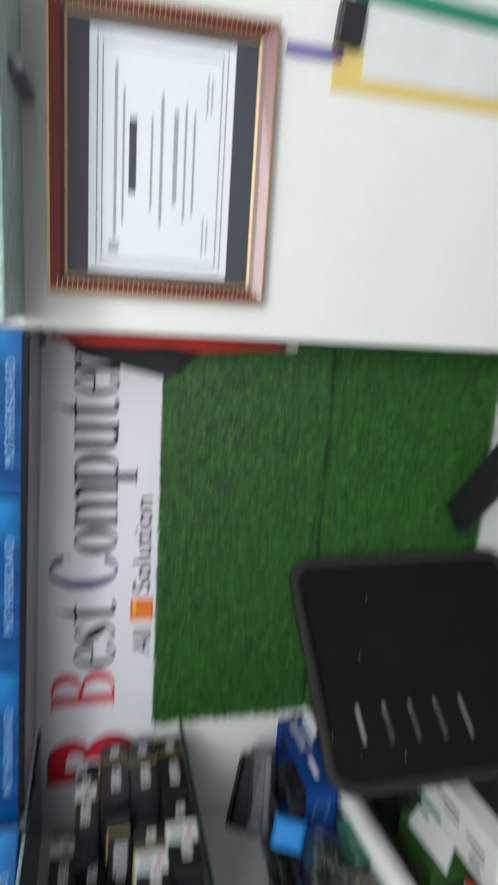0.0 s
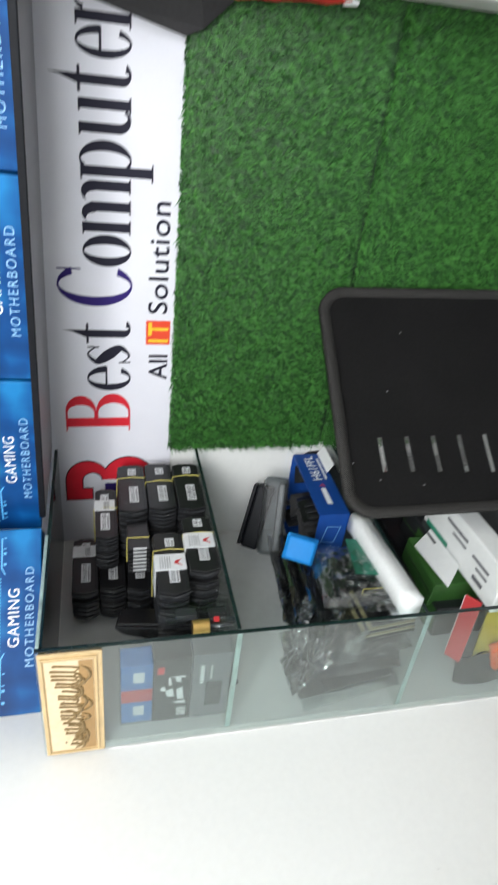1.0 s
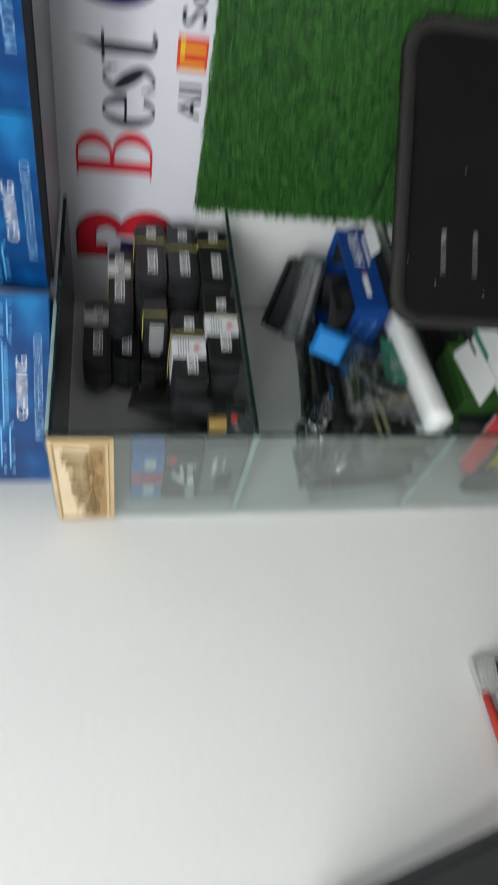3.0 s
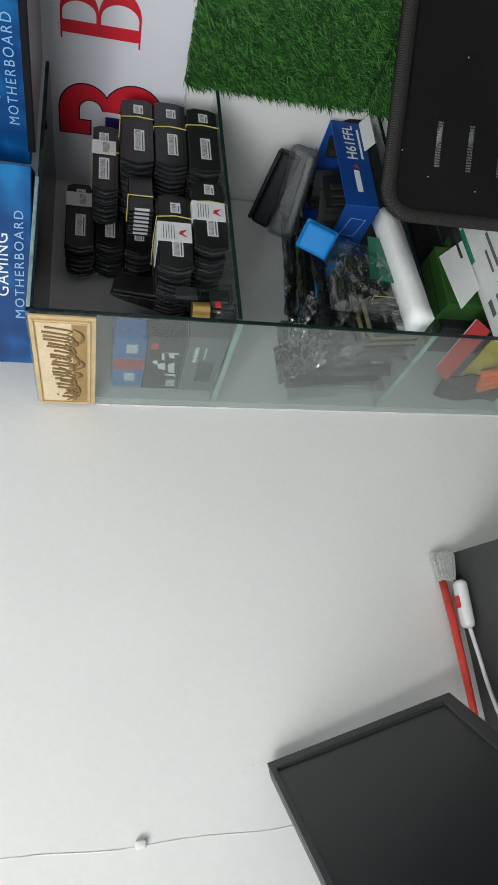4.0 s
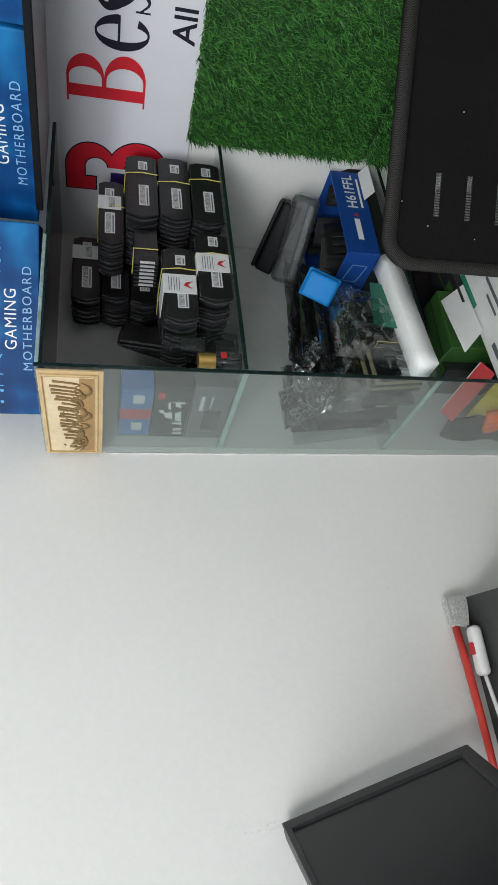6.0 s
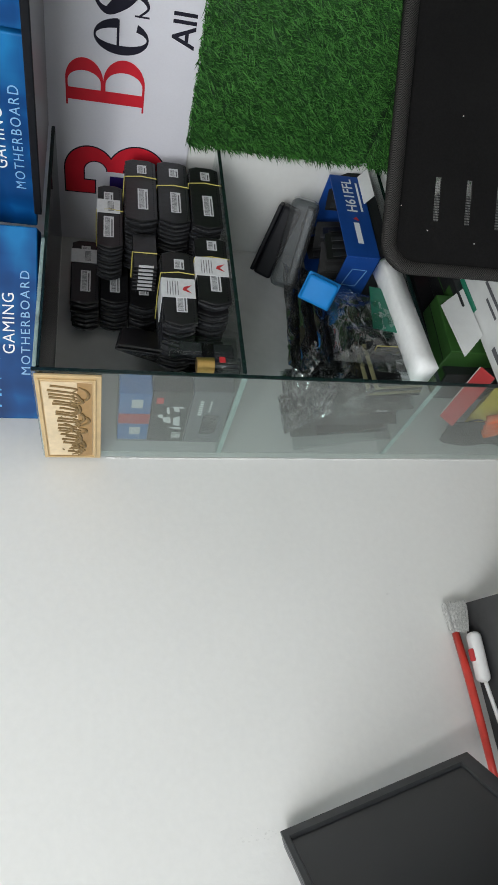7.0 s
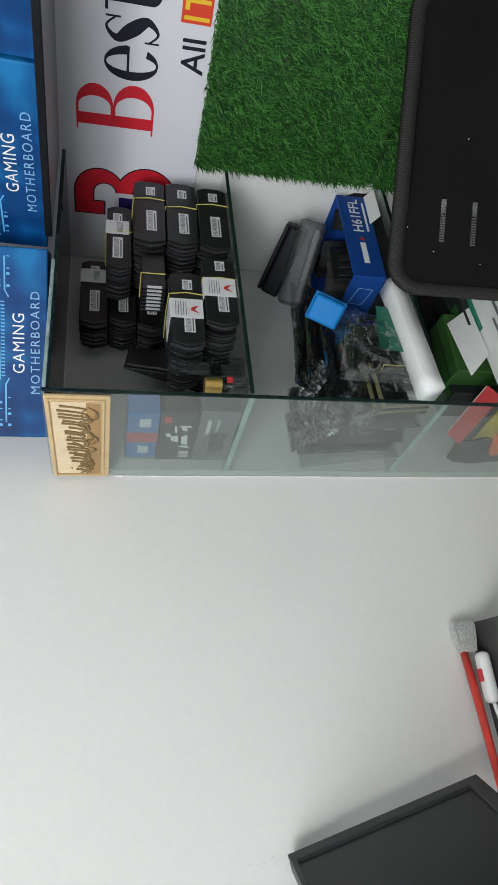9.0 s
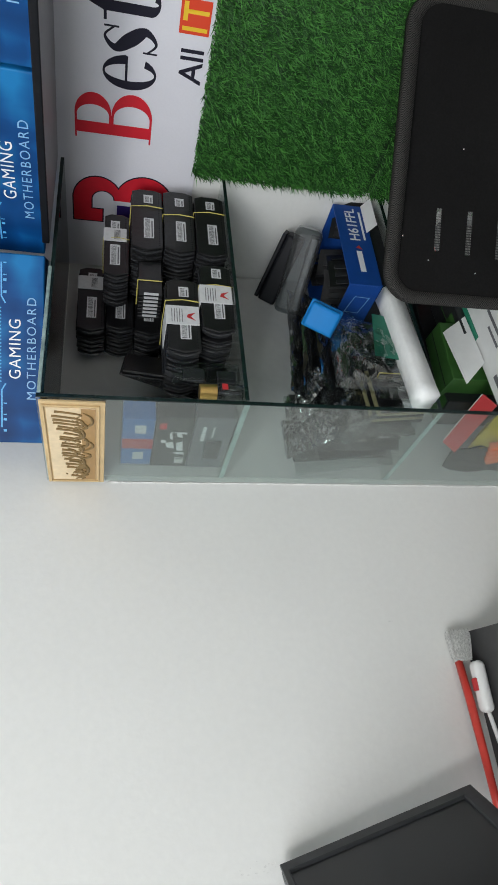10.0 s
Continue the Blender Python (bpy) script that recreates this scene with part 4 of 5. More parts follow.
# long bags lying along the pile
for k, (x, y, z, w, tip, yaw) in enumerate(((-0.225, -0.055, 1.010, 0.26, -7, 8), (-0.260, -0.085, 1.000, 0.25, -8, 5), (-0.290, -0.112, 0.985, 0.22, -6, 10), (-0.315, -0.138, 0.965, 0.20, -5, 3), (-0.300, -0.070, 1.020, 0.17, -10, 14))):
    bagged_board(pose(x, y, z, 24, -tip, yaw), w, 0.070, "long black part in a shiny clear bag lying on the pile", seed=20 + k)

for k, (x, y, lean, yaw, w, h) in enumerate(((-0.405, -0.185, 10, 30, 0.085, 0.070), (-0.372, -0.170, 14, 48, 0.10, 0.082), (-0.352, -0.120, 8, 62, 0.12, 0.105), (-0.300, -0.145, 12, 40, 0.10, 0.098), (-0.275, -0.110, 6, 70, 0.12, 0.115))):
    bagged_board(pose(x, y, S2, 0, lean, yaw), w, h, "crumpled clear bag with a black board inside", PACK, BAG, 120 + k)

# small shiny bags over the pile
for k, (x, y, z, tilt, yaw, w) in enumerate(((-0.420, -0.120, 1.030, 40, 12, 0.070), (-0.395, -0.150, 1.020, 58, 70, 0.060), (-0.365, -0.105, 1.055, 66, -20, 0.075), (-0.425, -0.085, 1.045, 30, 40, 0.060), (-0.400, -0.060, 1.060, 50, 5, 0.080), (-0.335, -0.130, 1.045, 62, 30, 0.065), (-0.440, -0.150, 0.985, 20, 80, 0.060))):
    bagged_board(pose(x, y, z, -tilt, 0, yaw), w, 0.050, "small crumpled silvery bag on the parts pile", PACK, SILVER_BAG, 200 + k)

# two long cases lying on the pile, running back to the end wall
case_b = thing("black_plastic_case", "black plastic case lying on the parts pile", "case", pose(-0.036, -0.160, 1.072, 18, 20, 32))
part("case_body", box((-0.024, 0, -0.034), (0.024, 0.132, 0.0), 0.005), CHANNEL, case_b)
part("case_lid", box((-0.022, 0.002, 0.0005), (0.022, 0.130, 0.008), 0.002), CHANNEL, case_b)
clear_t = thing("clear_plastic_tray", "frosted clear plastic tray lying beside the black case", "tray", pose(-0.044, -0.186, 1.064, 8, 18, 33))
part("tray_wall", box((-0.030, 0, -0.050), (0.024, 0.158, 0.0), 0.010), FROST, clear_t)
part("tray_core", box((-0.022, 0.012, -0.046), (0.018, 0.148, -0.030), 0.003), PACK_EDGE, clear_t, "dark insert")

tub = thing("blue_lidded_tub", "small tub with a sky-blue lid lying on its side", "tub", pose(-0.271, -0.190, 1.055) @ look((0, 0, 0), (0.76, 0.56, -0.32), -108))
# the tub's axis runs along local -z, away from the lid
part("lid", box((-0.0255, -0.0215, -0.002), (0.0255, 0.0215, 0.011), 0.0095, segments=5), SKY_PLASTIC, tub, "ribbed sky-blue lid", True)
part("lid_rim", box((-0.0278, -0.0238, -0.009), (0.0278, 0.0238, -0.0022), 0.0032, segments=3), SKY_PLASTIC, tub, "lower lid rim", True)
part("tub_body", box((-0.023, -0.019, -0.046), (0.023, 0.019, -0.0075), 0.008, segments=3), KHAKI, tub, "yellowish clear tub body", True)

gb = thing("bagged_green_board", "clear bag holding a green circuit board", "bagged part", pose(-0.335, -0.176, S2, 0, 5, 8))
part("board", box((-0.030, -0.024, 0.004), (0.072, -0.0224, 0.062), 0, pose(0, 0, 0, 0, 6, 0)), TEAL, gb, "green circuit board")
part("bag", bag_mesh(0.160, 0.128, 0.055, 50, 1.0, 22), BAG, gb, "crumpled clear bag", True)
kb = thing("board_stack", "stack of old circuit boards with a paper tag", "circuit boards", pose(-0.447, -0.196, S2, 0, 0, 6))
for k in range(5):
    part("board", box((0, 0.0065 * k, 0), (0.092, 0.0065 * k + 0.0016, 0.072 + 0.004 * k), 0, pose(0, 0, 0, -8, 0, 0)), KHAKI if k % 2 else PACK, kb)
part("paper_tag", box((0.004, -0.0035, 0.014), (0.050, -0.0025, 0.058), 0, pose(0, 0, 0, -14, 0, 0)), LABEL, kb, "white paper tag")
bm = bmesh.new()
add_tube(bm, [(0.07, -0.004, 0.0), (0.071, -0.003, 0.061), (0.072, 0.045, 0.061)], 0.001, 6)
part("rubber_band", bm, RUBBER, kb, "yellow rubber band")
bagged_board(pose(-0.428, -0.175, S2, 0, 14, 50), 0.070, 0.064, "silvery bag with a small pale card", CHANNEL_GREY, BAG, 61)

# foam strip along the shelf's front edge
bm = bmesh.new()
rng = random.Random(3)
n = 9
rings = []
for i in range(n + 1):
    x = -0.450 + 0.240 * i / n
    j = lambda s: s + rng.uniform(-0.0008, 0.0008)
    rings.append([bm.verts.new(p) for p in ((x, j(-0.240) + 0.025 * i / n, S2), (x, j(-0.199) + 0.025 * i / n, S2), (x, j(-0.199) + 0.025 * i / n, S2 + j(0.023)), (x, j(-0.203) + 0.025 * i / n, S2 + j(0.028)), (x, j(-0.236) + 0.025 * i / n, S2 + j(0.028)), (x, j(-0.240) + 0.025 * i / n, S2 + j(0.023)))])
for a, b in zip(rings, rings[1:]):
    for k in range(6):
        bm.faces.new((a[k], a[(k + 1) % 6], b[(k + 1) % 6], b[k]))
bm.faces.new(rings[0]), bm.faces.new(rings[-1][::-1])
solid("foam_strip", bm, FOAM, "white packing foam strip along the shelf edge", "foam", smooth=True)

# ---- stock on the lower shelf ----
S3 = SHELF_3 + 0.0005


def carton(m, size, mat, label, bars=(), bar_mat=INK_WHITE, name="carton_box"):
    t = thing(name, label, "carton", m, "cartons on the lower shelf")
    part("carton", box((0, 0, 0), size, 0.002), mat, t)
    part("lid_seam", box((0.002, size[1] * 0.5 - 0.0006, size[2] - 0.0004), (size[0] - 0.002, size[1] * 0.5 + 0.0006, size[2] + 0.0008)), bar_mat, t)
    top = Matrix.Translation((0, 0, size[2] + 0.0006))
    for x, y, w, h in bars:
        bm = bmesh.new()
        add_rect(bm, x, y, x + w, y + h, top)
        part("print_bar", bm, bar_mat, t, "plain printed bar")
    return t


carton(pose(-0.290, -0.125, S3, 0, 0, -4), (0.175, 0.100, 0.195), BLACK_PLASTIC, "black graphics card carton with green print", ((0.01, 0.01, 0.09, 0.03),), GREEN_CARD)
carton(pose(-0.392, -0.145, S3, 0, 0, 8), (0.085, 0.060, 0.195), BLACK_PLASTIC, "dark carton with a green top on the lower shelf", ((0.004, 0.004, 0.06, 0.05),), GREEN_CARD)
carton(pose(-0.375, -0.184, S3, 0, 0, -4), (0.115, 0.052, 0.203), GREEN_CARD, "small bright green carton with a faint round mark", (), BLACK_PLASTIC)
carton(pose(-0.296, -0.206, S3, 0, 0, 3), (0.120, 0.060, 0.172), BLACK_PLASTIC, "black carton beside the green one", ((0.01, 0.01, 0.05, 0.02),), GREEN_CARD)
carton(pose(-0.160, -0.212, S3, 0, 0, 0), (0.135, 0.070, 0.150), BLACK_PLASTIC, "black carton with a red bar on the lower shelf", ((0.0, 0.005, 0.03, 0.05),), RED_CARD)
carton(pose(-0.370, -0.262, S3, 0, 0, 2), (0.120, 0.060, 0.112), BLACK_PLASTIC, "black carton under the paper ream", (), GREEN_CARD)
ream = thing("paper_ream", "white wrapped paper ream with grey print and a green band", "paper", pose(-0.456, -0.290, S3 + 0.1135, 0, 0, 3))
part("wrapper", box((0, 0, 0), (0.240, 0.085, 0.042), 0.003), WHITE_CARD, ream)
for x, y, w, h in ((0.030, 0.030, 0.050, 0.006), (0.030, 0.044, 0.034, 0.005), (0.100, 0.020, 0.070, 0.006), (0.100, 0.034, 0.045, 0.005), (0.036, 0.060, 0.030, 0.009)):
    bm = bmesh.new()
    add_rect(bm, x, y, x + w, y + h, Matrix.Translation((0, 0, 0.0426)))
    part("print_bar", bm, INK_GREY, ream, "plain printed bar")
part("green_band", box((0.150, 0.066, 0.0422), (0.225, 0.080, 0.0434)), GREEN_FILE, ream, "green printed band")
folder = thing("red_folder", "red card folder standing against the glass pane", "folder", pose(-0.440, -0.205, S3 + 0.1575, 0, 52, 2))
part("cover", box((0, 0, 0), (0.003, 0.140, 0.028), 0.0008), RED_CARD, folder)
part("sheet", box((0.0034, 0.004, 0), (0.0052, 0.137, 0.030), 0.0005), WHITE_CARD, folder, "white sheet")
bm = bmesh.new()
bm.faces.new([bm.verts.new(q) for q in ((-0.285, -0.196, 0.842), (-0.256, -0.206, 0.800), (-0.360, -0.212, 0.798), (-0.398, -0.206, 0.836))])
ext = bmesh.ops.extrude_face_region(bm, geom=list(bm.faces))
bmesh.ops.translate(bm, vec=(0, 0.003, 0.001), verts=[v for v in ext["geom"] if isinstance(v, bmesh.types.BMVert)])
solid("loose_sheet", bm, WHITE_CARD, "loose white card lying over the cartons", "paper")
glove = thing("rubber_glove", "yellow and orange work gloves in a heap", "gloves", pose(-0.425, -0.10, S3))
part("palm", bag_mesh(0.15, 0.125, 0.05, 71, 1.0, 16), YELLOW_CLOTH, glove, "yellow cloth glove", True)
glove.matrix_world = pose(-0.430, -0.125, S3, 0, 10, 84)
bm = bmesh.new()
for k in range(4):
    add_tube(bm, spline([(-0.03 + 0.016 * k, 0.025, 0.05), (-0.035 + 0.018 * k, 0.036, 0.085), (-0.02 + 0.02 * k, 0.034, 0.125 - 0.006 * k)], 5), 0.008, 8)
part("fingers", bm, ORANGE_RUBBER, glove, "orange rubber fingers", True)
dk = thing("dark_tool_pouch", "dark blue pouch in the show case", "pouch", pose(-0.440, -0.055, S3, 0, 14, 86))
part("pouch", bag_mesh(0.10, 0.155, 0.03, 81, 1.0, 12), BLACK_FABRIC, dk, smooth=True)

# ---- office chair ----
chair = thing("office_chair", "black mesh-backed office chair standing before the show case", "chair", pose(-0.199, -0.457, 0, 0, 0, -40))


def rounded(w, z0, z1, r, bow=0.0, n=8):
    pts = []
    for cx, cz, a0 in ((w - r, z1 - r, 0), (-w + r, z1 - r, 90), (-w + r, z0 + r, 180), (w - r, z0 + r, 270)):
        pts += [(cx + r * math.cos(radians(a0 + 90 * k / n)), cz + r * math.sin(radians(a0 + 90 * k / n))) for k in range(n + 1)]
    return [(x, z + bow * (1 - (x / w) ** 2) * (1 if z > (z0 + z1) / 2 else 0)) for x, z in pts]


def curve_y(x, z):
    return 0.016 * (1 - (x / 0.21) ** 2) + 0.03 * (z - 1.0)


bm = bmesh.new()
outer, inner = rounded(0.203, 0.56, 1.013, 0.040, 0.014), rounded(0.186, 0.577, 0.996, 0.026, 0.014)
loops = [[bm.verts.new((x, curve_y(x, z) + dy, z)) for x, z in loop] for loop, dy in ((inner, 0.0035), (rounded(0.200, 0.563, 1.010, 0.038, 0.014), 0.0015), (outer, 0.004), (outer, 0.014), (inner, 0.016))]
for a, b in zip(loops, loops[1:] + loops[:1]):
    for k in range(len(a)):
        bm.faces.new((a[k], a[(k + 1) % len(a)], b[(k + 1) % len(a)], b[k]))
part("back_frame", bm, MESH_RIM, chair, "dark grey mesh border of the backrest", True)
bm = bmesh.new()
slots = [(0.893 + 0.048 * k, -0.130 + (0.002 * k), -0.068) for k in range(-3, 2)]
zs = [0.570]
for zc, a, b in slots:
    zs += [zc - 0.0042, zc + 0.0042]
zs.append(1.003)
for i in range(len(zs) - 1):
    slot = slots[(i - 1) // 2] if i % 2 else None
    segs = [(-0.190, 0.190)] if slot is None else [(-0.190, slot[1]), (slot[2], 0.190)]
    for a, b in segs:
        n = max(2, int((b - a) / 0.02))
        for k in range(n):
            x0, x1 = a + (b - a) * k / n, a + (b - a) * (k + 1) / n
            bm.faces.new([bm.verts.new((x, curve_y(x, z) + 0.006, z)) for x, z in ((x0, zs[i]), (x1, zs[i]), (x1, zs[i + 1]), (x0, zs[i + 1]))])
ext = bmesh.ops.extrude_face_region(bm, geom=list(bm.faces))
bmesh.ops.translate(bm, vec=(0, 0.003, 0), verts=[v for v in ext["geom"] if isinstance(v, bmesh.types.BMVert)])
part("back_panel", bm, MESH_BLACK, chair, "black woven back panel")
for zc, a, b in slots:
    bm = bmesh.new()
    for i in range(17):
        for j in range(4):
            x, z = a + 0.0016 + (b - a - 0.004) * i / 16, zc - 0.0034 + 0.0022 * j
            add_box(bm, (x, curve_y(x, z) + 0.0068, z - 0.0005), (x + 0.0017, curve_y(x, z) + 0.0078, z + 0.0006))
    tagged(part("mesh_strip", bm, MESH_LIT, chair, "open mesh strip, light through the slot put into its thread colour"), kind="stuff")
rng = random.Random(8)
for k in range(5):
    x, z = rng.uniform(-0.18, 0.12), rng.uniform(0.84, 1.0)
    part("lint", box((x, curve_y(x, z) + 0.0042, z), (x + 0.0015, curve_y(x, z) + 0.0056, z + 0.0012)), LABEL, chair, "pale speck of lint")
part("spine", box((-0.03, 0.030, 0.42), (0.03, 0.048, 0.80), 0.008), BLACK_PLASTIC, chair)
for z in (0.62, 0.76):
    part("spine_bridge", box((-0.12, 0.022, z), (0.12, 0.032, z + 0.03), 0.004), BLACK_PLASTIC, chair)
part("seat", box((-0.235, -0.43, 0.42), (0.235, 0.03, 0.49), 0.03, segments=4), MESH_BLACK, chair, "black padded seat", True)
for sx in (-1, 1):
    if sx > 0:
        part("arm_post", box((sx * 0.245 - 0.012, -0.22, 0.44), (sx * 0.245 + 0.012, -0.17, 0.66), 0.006), BLACK_PLASTIC, chair)
        part("arm_pad", box((sx * 0.245 - 0.035, -0.32, 0.66), (sx * 0.245 + 0.035, -0.06, 0.69), 0.012, segments=3), BLACK_PLASTIC, chair, smooth=True)
part("gas_column", rod((0, -0.2, 0.10), (0, -0.2, 0.42), 0.026, 0.026, 20), CHANNEL_GREY, chair)
for k in range(5):
    a = radians(72 * k + 20)
    tip = (0.29 * math.cos(a), -0.2 + 0.29 * math.sin(a), 0.075)
    part("foot", rod((0, -0.2, 0.10), tip, 0.026, 0.016, 10), BLACK_PLASTIC, chair)
    bm = bmesh.new()
    add_rod(bm, (tip[0] - 0.018 * math.sin(a), tip[1] + 0.018 * math.cos(a), 0.028), (tip[0] + 0.018 * math.sin(a), tip[1] - 0.018 * math.cos(a), 0.028), 0.028, 0.028, 16)
    part("castor", bm, BLACK_PLASTIC, chair)

# ---- projecting wall: certificate and what hangs beside it ----
cert = thing("framed_certificate", "framed certificate with a dark mount in a red-brown moulding", "picture frame", pose(X_C - 0.0005, -1.052, 1.134))
CW, CH = 0.378, 0.307


def ring(x0, inset0, x1, inset1):
    """A frame-shaped slope from one inset to the next."""
    bm = bmesh.new()
    loops = []
    for x, s in ((x0, inset0), (x1, inset1)):
        loops.append([bm.verts.new((x, y, z)) for y, z in ((-s, s), (-CW + s, s), (-CW + s, CH - s), (-s, CH - s))])
    for k in range(4):
        bm.faces.new((loops[0][k], loops[0][(k + 1) % 4], loops[1][(k + 1) % 4], loops[1][k]))
    return bm


part("backing", box((-0.006, -CW + 0.002, 0.002), (0, -0.002, CH - 0.002)), BLACK_PLASTIC, cert)
part("outer_side", ring(0, 0, -0.020, 0), FRAME_WOOD, cert)
part("outer_bead", ring(-0.020, 0, -0.0205, 0.004), FRAME_GOLD, cert, "gilt beaded edge")
part("slope", ring(-0.0205, 0.004, -0.015, 0.017), FRAME_RED, cert, "red lacquered slope")
part("moulding", ring(-0.015, 0.017, -0.013, 0.023), FRAME_WOOD, cert, "red-brown moulding")
part("inner_bead", ring(-0.013, 0.023, -0.011, 0.0265), FRAME_GOLD, cert, "gilt inner bead")
part("mount", box((-0.0085, -CW + 0.024, 0.024), (-0.0065, -0.024, CH - 0.024)), MAT_DARK, cert, "dark blue-grey mount")
for k in range(44):  # gilt notches along the upright sides
    z = 0.006 + k * (CH - 0.012) / 43
    for y in (-0.0105, -CW + 0.0105):
        bm = box((-0.0195, y - 0.0068, z - 0.0006), (-0.0165, y + 0.0068, z + 0.0006))
        part("notch", bm, FRAME_GOLD, cert)
paper = part("paper", box((-0.0100, -0.340, 0.058), (-0.0087, -0.034, 0.253)), PAPER, cert, "white printed certificate sheet")
FC = Matrix(((0, 0, -1, -0.0103), (-1, 0, 0, 0), (0, 1, 0, 0), (0, 0, 0, 1)))
bm = bmesh.new()
for s in (0.010, 0.017):
    x0, x1, z0, z1, t = 0.034 + s, 0.340 - s, 0.058 + s, 0.253 - s, 0.0012
    for a, b, c2, e in ((x0, z0, x1, z0 + t), (x0, z1 - t, x1, z1), (x0, z0, x0 + t, z1), (x1 - t, z0, x1, z1)):
        add_rect(bm, a, b, c2, e, FC, 0.0002 if b == z0 else 0.0004)
part("border_line", bm, INK_GREY, paper)
for x, z, w, h, mat in ((0.140, 0.190, 0.095, 0.010, MAT_DARK), (0.080, 0.216, 0.22, 0.004, PRINT_PALE), (0.100, 0.206, 0.17, 0.003, PRINT_PALE), (0.120, 0.168, 0.12, 0.003, PRINT_PALE), (0.100, 0.154, 0.17, 0.004, PRINT_PALE), (0.130, 0.134, 0.12, 0.006, PRINT_PALE), (0.110, 0.122, 0.15, 0.003, PRINT_PALE), (0.120, 0.110, 0.13, 0.003, PRINT_PALE),
                        (0.065, 0.094, 0.05, 0.002, PRINT_PALE), (0.070, 0.088, 0.04, 0.002, PRINT_PALE), (0.250, 0.094, 0.05, 0.002, PRINT_PALE), (0.255, 0.088, 0.04, 0.002, PRINT_PALE), (0.060, 0.212, 0.014, 0.014, PRINT_PALE)):
    bm = bmesh.new()
    add_rect(bm, x, z, x + w, z + h, FC, 0.0002)
    part("print_bar", bm, mat, paper)

hang = thing("hanging_umbrella", "red and black folded umbrella hanging in the corner by the banner", "umbrella", pose(-0.060, -0.9840, 1.05))
part("red_fold", bag_mesh(0.022, 0.40, 0.020, 91, 1.0, 16), RED_FABRIC, hang, "red fabric fold", True)
bm = bmesh.new()
a = [bm.verts.new(p) for p in ((0.012, 0.010, 0.345), (0.012, 0.004, 0.375), (0.030, 0.030, 0.350), (0.040, 0.062, 0.215), (0.040, 0.052, 0.190), (0.034, 0.015, 0.150), (0.012, 0.004, 0.200))]
bm.faces.new(a)
ext = bmesh.ops.extrude_face_region(bm, geom=list(bm.faces))
bmesh.ops.translate(bm, vec=(-0.010, 0, 0), verts=[v for v in ext["geom"] if isinstance(v, bmesh.types.BMVert)])
part("black_flap", bm, BLACK_FABRIC, hang, "black fabric flap")
part("tip", rod((0, 0, -0.014), (0, 0, 0.006), 0.004, 0.006), WHITE_PLASTIC, hang, "white tip")
part("hook", rod((0.0, 0.0, 0.39), (0.055, 0.0, 0.392), 0.004), CHANNEL_GREY, hang)

board = thing("yellow_notice", "pale yellow board with green folder and black clip on the wall", "notice", pose(X_C - 0.0005, -1.362, 0.645))
part("sheet", box((-0.004, -0.055, 0), (0, 0, 0.405), 0.001), YELLOW_PAPER, board, "pale yellow sheet")
part("white_sheet", box((-0.007, -0.16, 0), (-0.0045, -0.020, 0.36), 0.001), WHITE_CARD, board, "white sheet")
part("green_folder", box((-0.012, -0.125, 0.0), (-0.0075, -0.100, 0.385), 0.001, pose(0, 0, 0, 3, 0, 0)), GREEN_FILE, board, "green folder")
part("clip", box((-0.022, -0.075, 0.375), (0, -0.012, 0.412), 0.004, pose(0, 0, 0, 6, 0, 0)), BLACK_PLASTIC, board, "black clip")
pen = thing("purple_marker", "purple marker clipped to the wall", "marker", pose(X_C - 0.008, -1.405, 1.04))
part("barrel", rod((0, 0, 0), (0, 0, 0.08), 0.0065, sides=14), PURPLE, pen, smooth=True)

upper = thing("side_glass_shelf", "rounded glass shelf with grey-green stock above the certificate", "shelf")
part("shelf_board", box((-0.36, -1.60, 1.472), (X_C - 0.001, -1.015, 1.480), 0.003), GLASS_CHIP, upper, "greenish glass board")
part("bracket", box((-0.30, -1.30, 1.455), (X_C - 0.001, -1.29, 1.4718), 0.002), CHANNEL_GREY, upper)
stock = thing("grey_stock_bag", "grey-green plastic bag lying on the glass shelf", "bag", pose(-0.25, -1.27, 1.4805, 0, 0, 80))
part("bag", bag_mesh(0.46, 0.13, 0.12, 33, 1.0, 18), CHANNEL_GREY, stock, smooth=True)

# ---- desk, monitor and what lies on the desk ----
DESK_Z = 0.812
desk = thing("desk", "dark-topped desk against the end wall", "desk", pose(-1.45, -0.30, 0))
part("desk_top", box((-0.665, -0.28, DESK_Z - 0.03), (0.665, 0.294, DESK_Z), 0.003), DESK, desk)
for x in (-0.63, 0.61):
    for y in (-0.25, 0.24):
        part("leg", box((x, y, 0), (x + 0.04, y + 0.04, DESK_Z - 0.0302), 0.003), CHANNEL_GREY, desk)

# screen's right upper corner and its turn
MON = Matrix.Translation((-1.013, -0.016, 1.170)) @ pose(0, 0, 0, 0, 0, 61.5) @ pose(0, 0, 0, -15.5, 0, 0)
mon = thing("monitor", "dark flat monitor tilted back on the desk", "monitor", MON)
MW, MH = 0.46, 0.272
part("shell", box((-MW, 0.0, -MH), (0, 0.018, 0), 0.003), MON_SHELL, mon)
bm = bmesh.new()
loops = []
for y, s0 in ((0.0, 0.0005), (-0.0045, 0.0005), (-0.006, 0.002), (-0.006, 0.0155), (-0.0048, 0.0175), (-0.0022, 0.0182)):
    loops.append([bm.verts.new(p) for p in ((-s0, y, -s0 * 0.5), (-MW + s0, y, -s0 * 0.5), (-MW + s0, y, -MH + s0 * 1.2), (-s0, y, -MH + s0 * 1.2))])
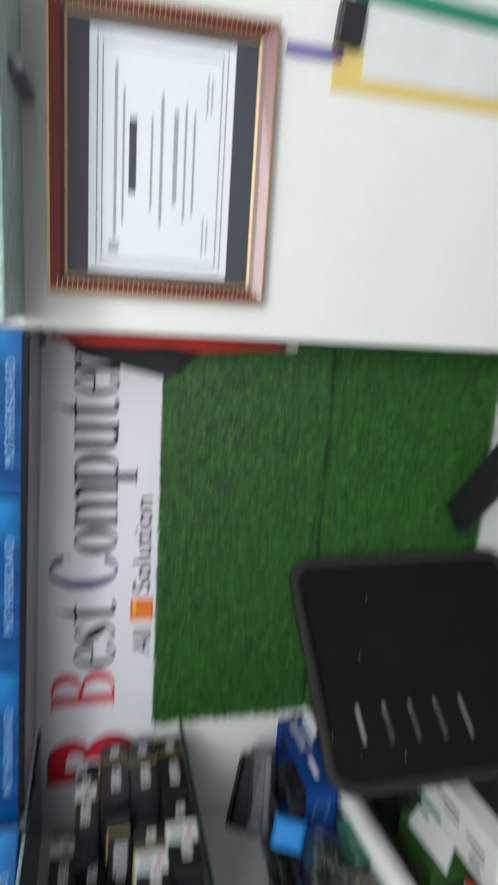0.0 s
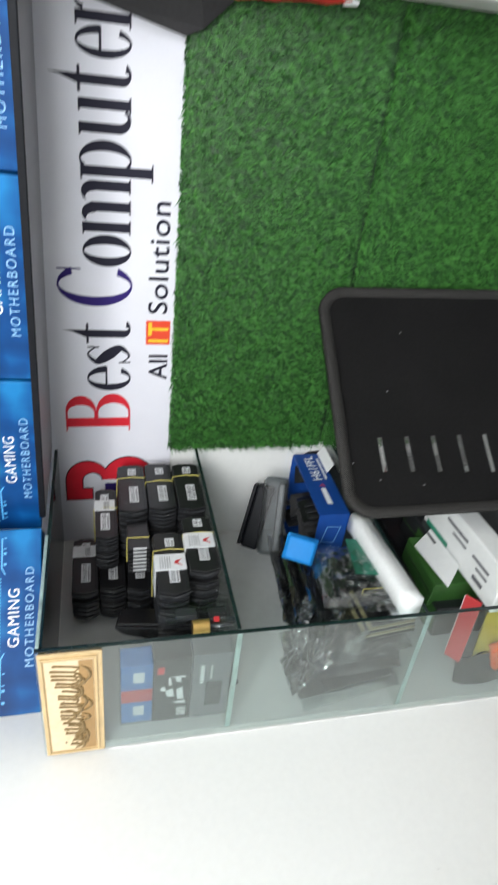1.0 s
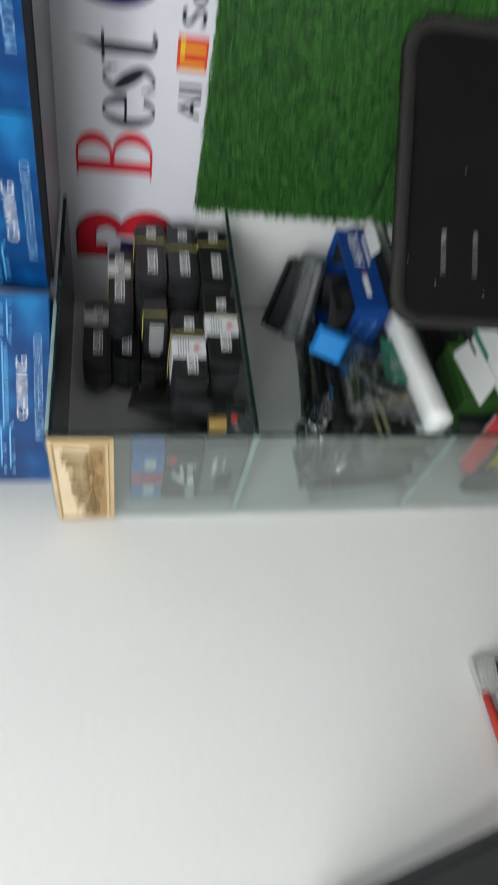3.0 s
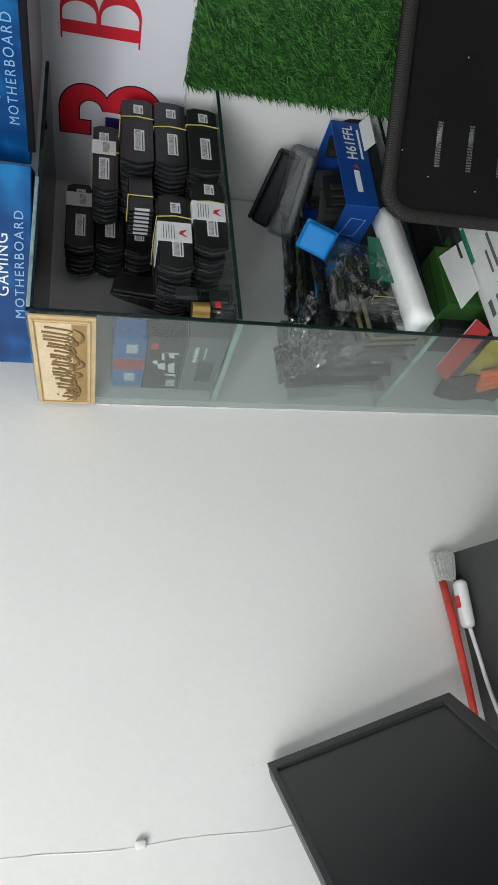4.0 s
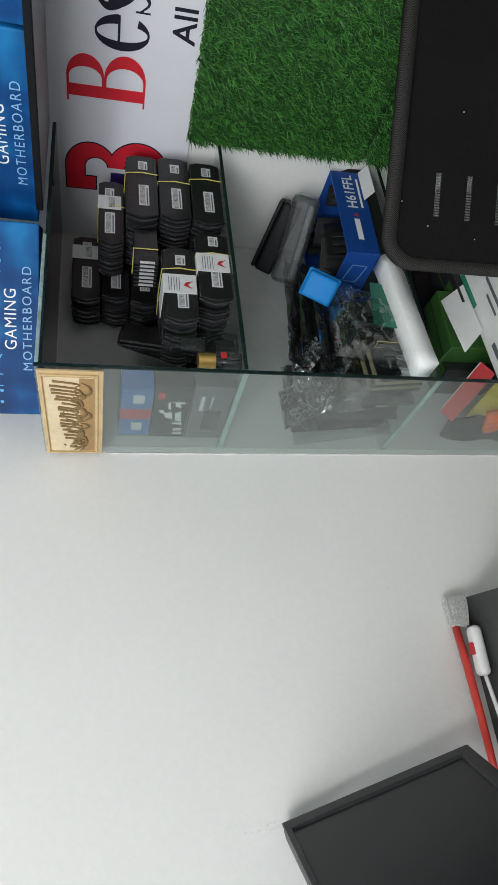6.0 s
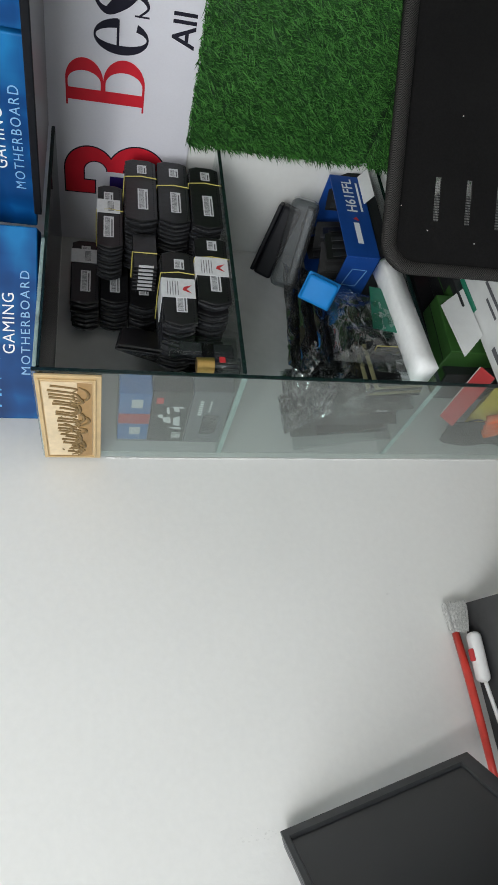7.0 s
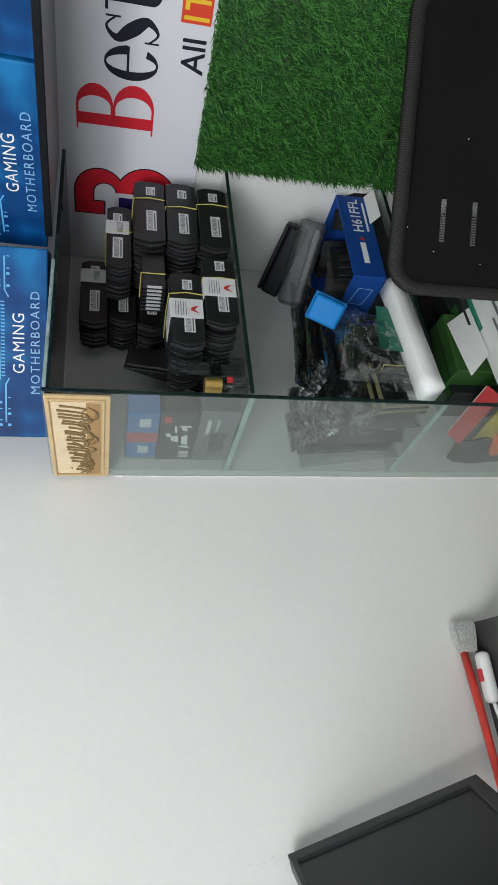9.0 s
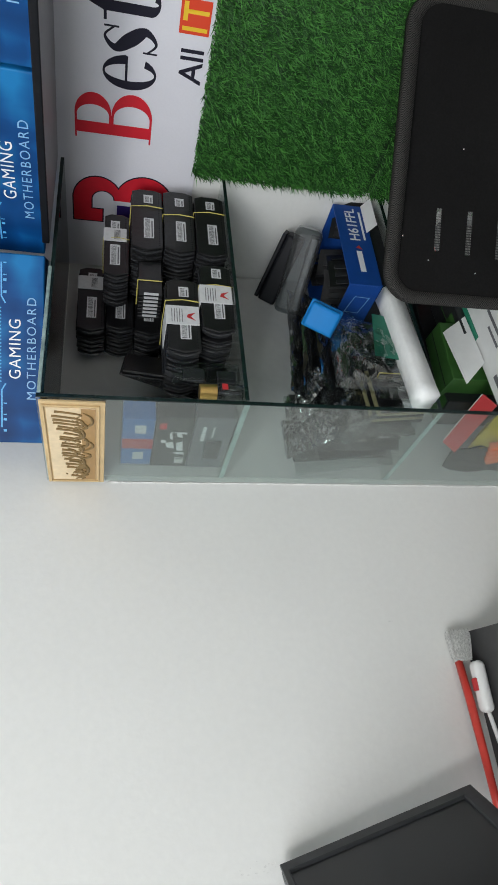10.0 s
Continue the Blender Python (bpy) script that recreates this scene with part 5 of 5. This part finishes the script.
for a, b in zip(loops, loops[1:]):
    for k in range(4):
        bm.faces.new((a[k], a[(k + 1) % 4], b[(k + 1) % 4], b[k]))
part("bezel", bm, MON_SHELL, mon, "matt dark grey bezel")
part("screen", box((-MW + 0.016, -0.0021, -MH + 0.019), (-0.016, -0.0003, -0.007)), SCREEN, mon, "dark glossy screen")
part("back_bulge", box((-MW + 0.06, 0.0182, -MH + 0.04), (-0.06, 0.045, -0.05), 0.012), MON_SHELL, mon)
neck = MON @ Matrix.Translation((-MW / 2, 0.03, -MH * 0.6))
base = MON.inverted() @ Matrix.Translation((neck.translation.x, neck.translation.y, DESK_Z))
part("neck", box((-0.03, -0.012, 0.0), (0.03, 0.012, 0.20), 0.004, base @ pose(0, 0, 0, 0, 0, 61.5)), MON_SHELL, mon)
part("foot", box((-0.11, -0.08, 0.0005), (0.11, 0.08, 0.012), 0.005, base @ pose(0, 0, 0, 0, 0, 61.5)), MON_SHELL, mon)

brush = thing("paint_brush", "red-handled brush with pale bristles lying by the wall", "brush", pose(-0.045, 0, DESK_Z + 0.034))
bm = bmesh.new()
add_tube(bm, [(-0.738, -0.012, 0.012), (-0.80, -0.019, 0.013), (-0.87, -0.026, 0.016), (-0.98, -0.034, 0.021)], [0.0075, 0.008, 0.0075, 0.006], 8, 0.7)
part("handle", bm, RED_PAINT, brush, "red painted handle", True)
rng = random.Random(12)
bm = bmesh.new()
for k in range(140):
    u, v = rng.uniform(-1, 1), rng.uniform(-1, 1)
    add_tube(bm, [(-0.738, -0.014 + 0.010 * v, 0.006 + 0.012 * u), (-0.715, -0.014 + 0.011 * v, 0.005 + 0.016 * u), (-0.694 + rng.uniform(-0.004, 0.004), -0.014 + 0.010 * v, 0.004 + 0.018 * u)], 0.0009, 3)
tagged(part("bristles", bm, BRISTLE, brush, "pale worn bristles"), kind="stuff")
bm = bmesh.new()
add_poly(bm, [(-0.738, -0.003), (-0.770, -0.30), (-1.20, -0.30), (-1.20, -0.003)], I4, DESK_Z + 0.0005)
ext = bmesh.ops.extrude_face_region(bm, geom=list(bm.faces))
bmesh.ops.translate(bm, vec=(0, 0, 0.020), verts=[v for v in ext["geom"] if isinstance(v, bmesh.types.BMVert)])
solid("black_pad", bm, DESK, "flat black pad lying on the desk", "pad")
sw = thing("cord_switch", "white inline cord switch with a red rocker", "switch", pose(-0.823, -0.034, DESK_Z + 0.0225, 0, 0, -3))
part("housing", box((-0.036, -0.012, 0), (0.036, 0.012, 0.018), 0.0085, segments=4), WHITE_PLASTIC, sw, smooth=True)
part("rocker", box((-0.006, -0.006, 0.0165), (0.012, 0.006, 0.021), 0.002), RED_CARD, sw, "red rocker")
bm = bmesh.new()
add_tube(bm, spline([(-0.035, 0, 0.007), (-0.075, -0.004, 0.004), (-0.13, -0.016, 0.004), (-0.22, -0.05, 0.004)], 8), 0.0032, 8)
part("cord", bm, WHITE_PLASTIC, sw, "white cord", True)
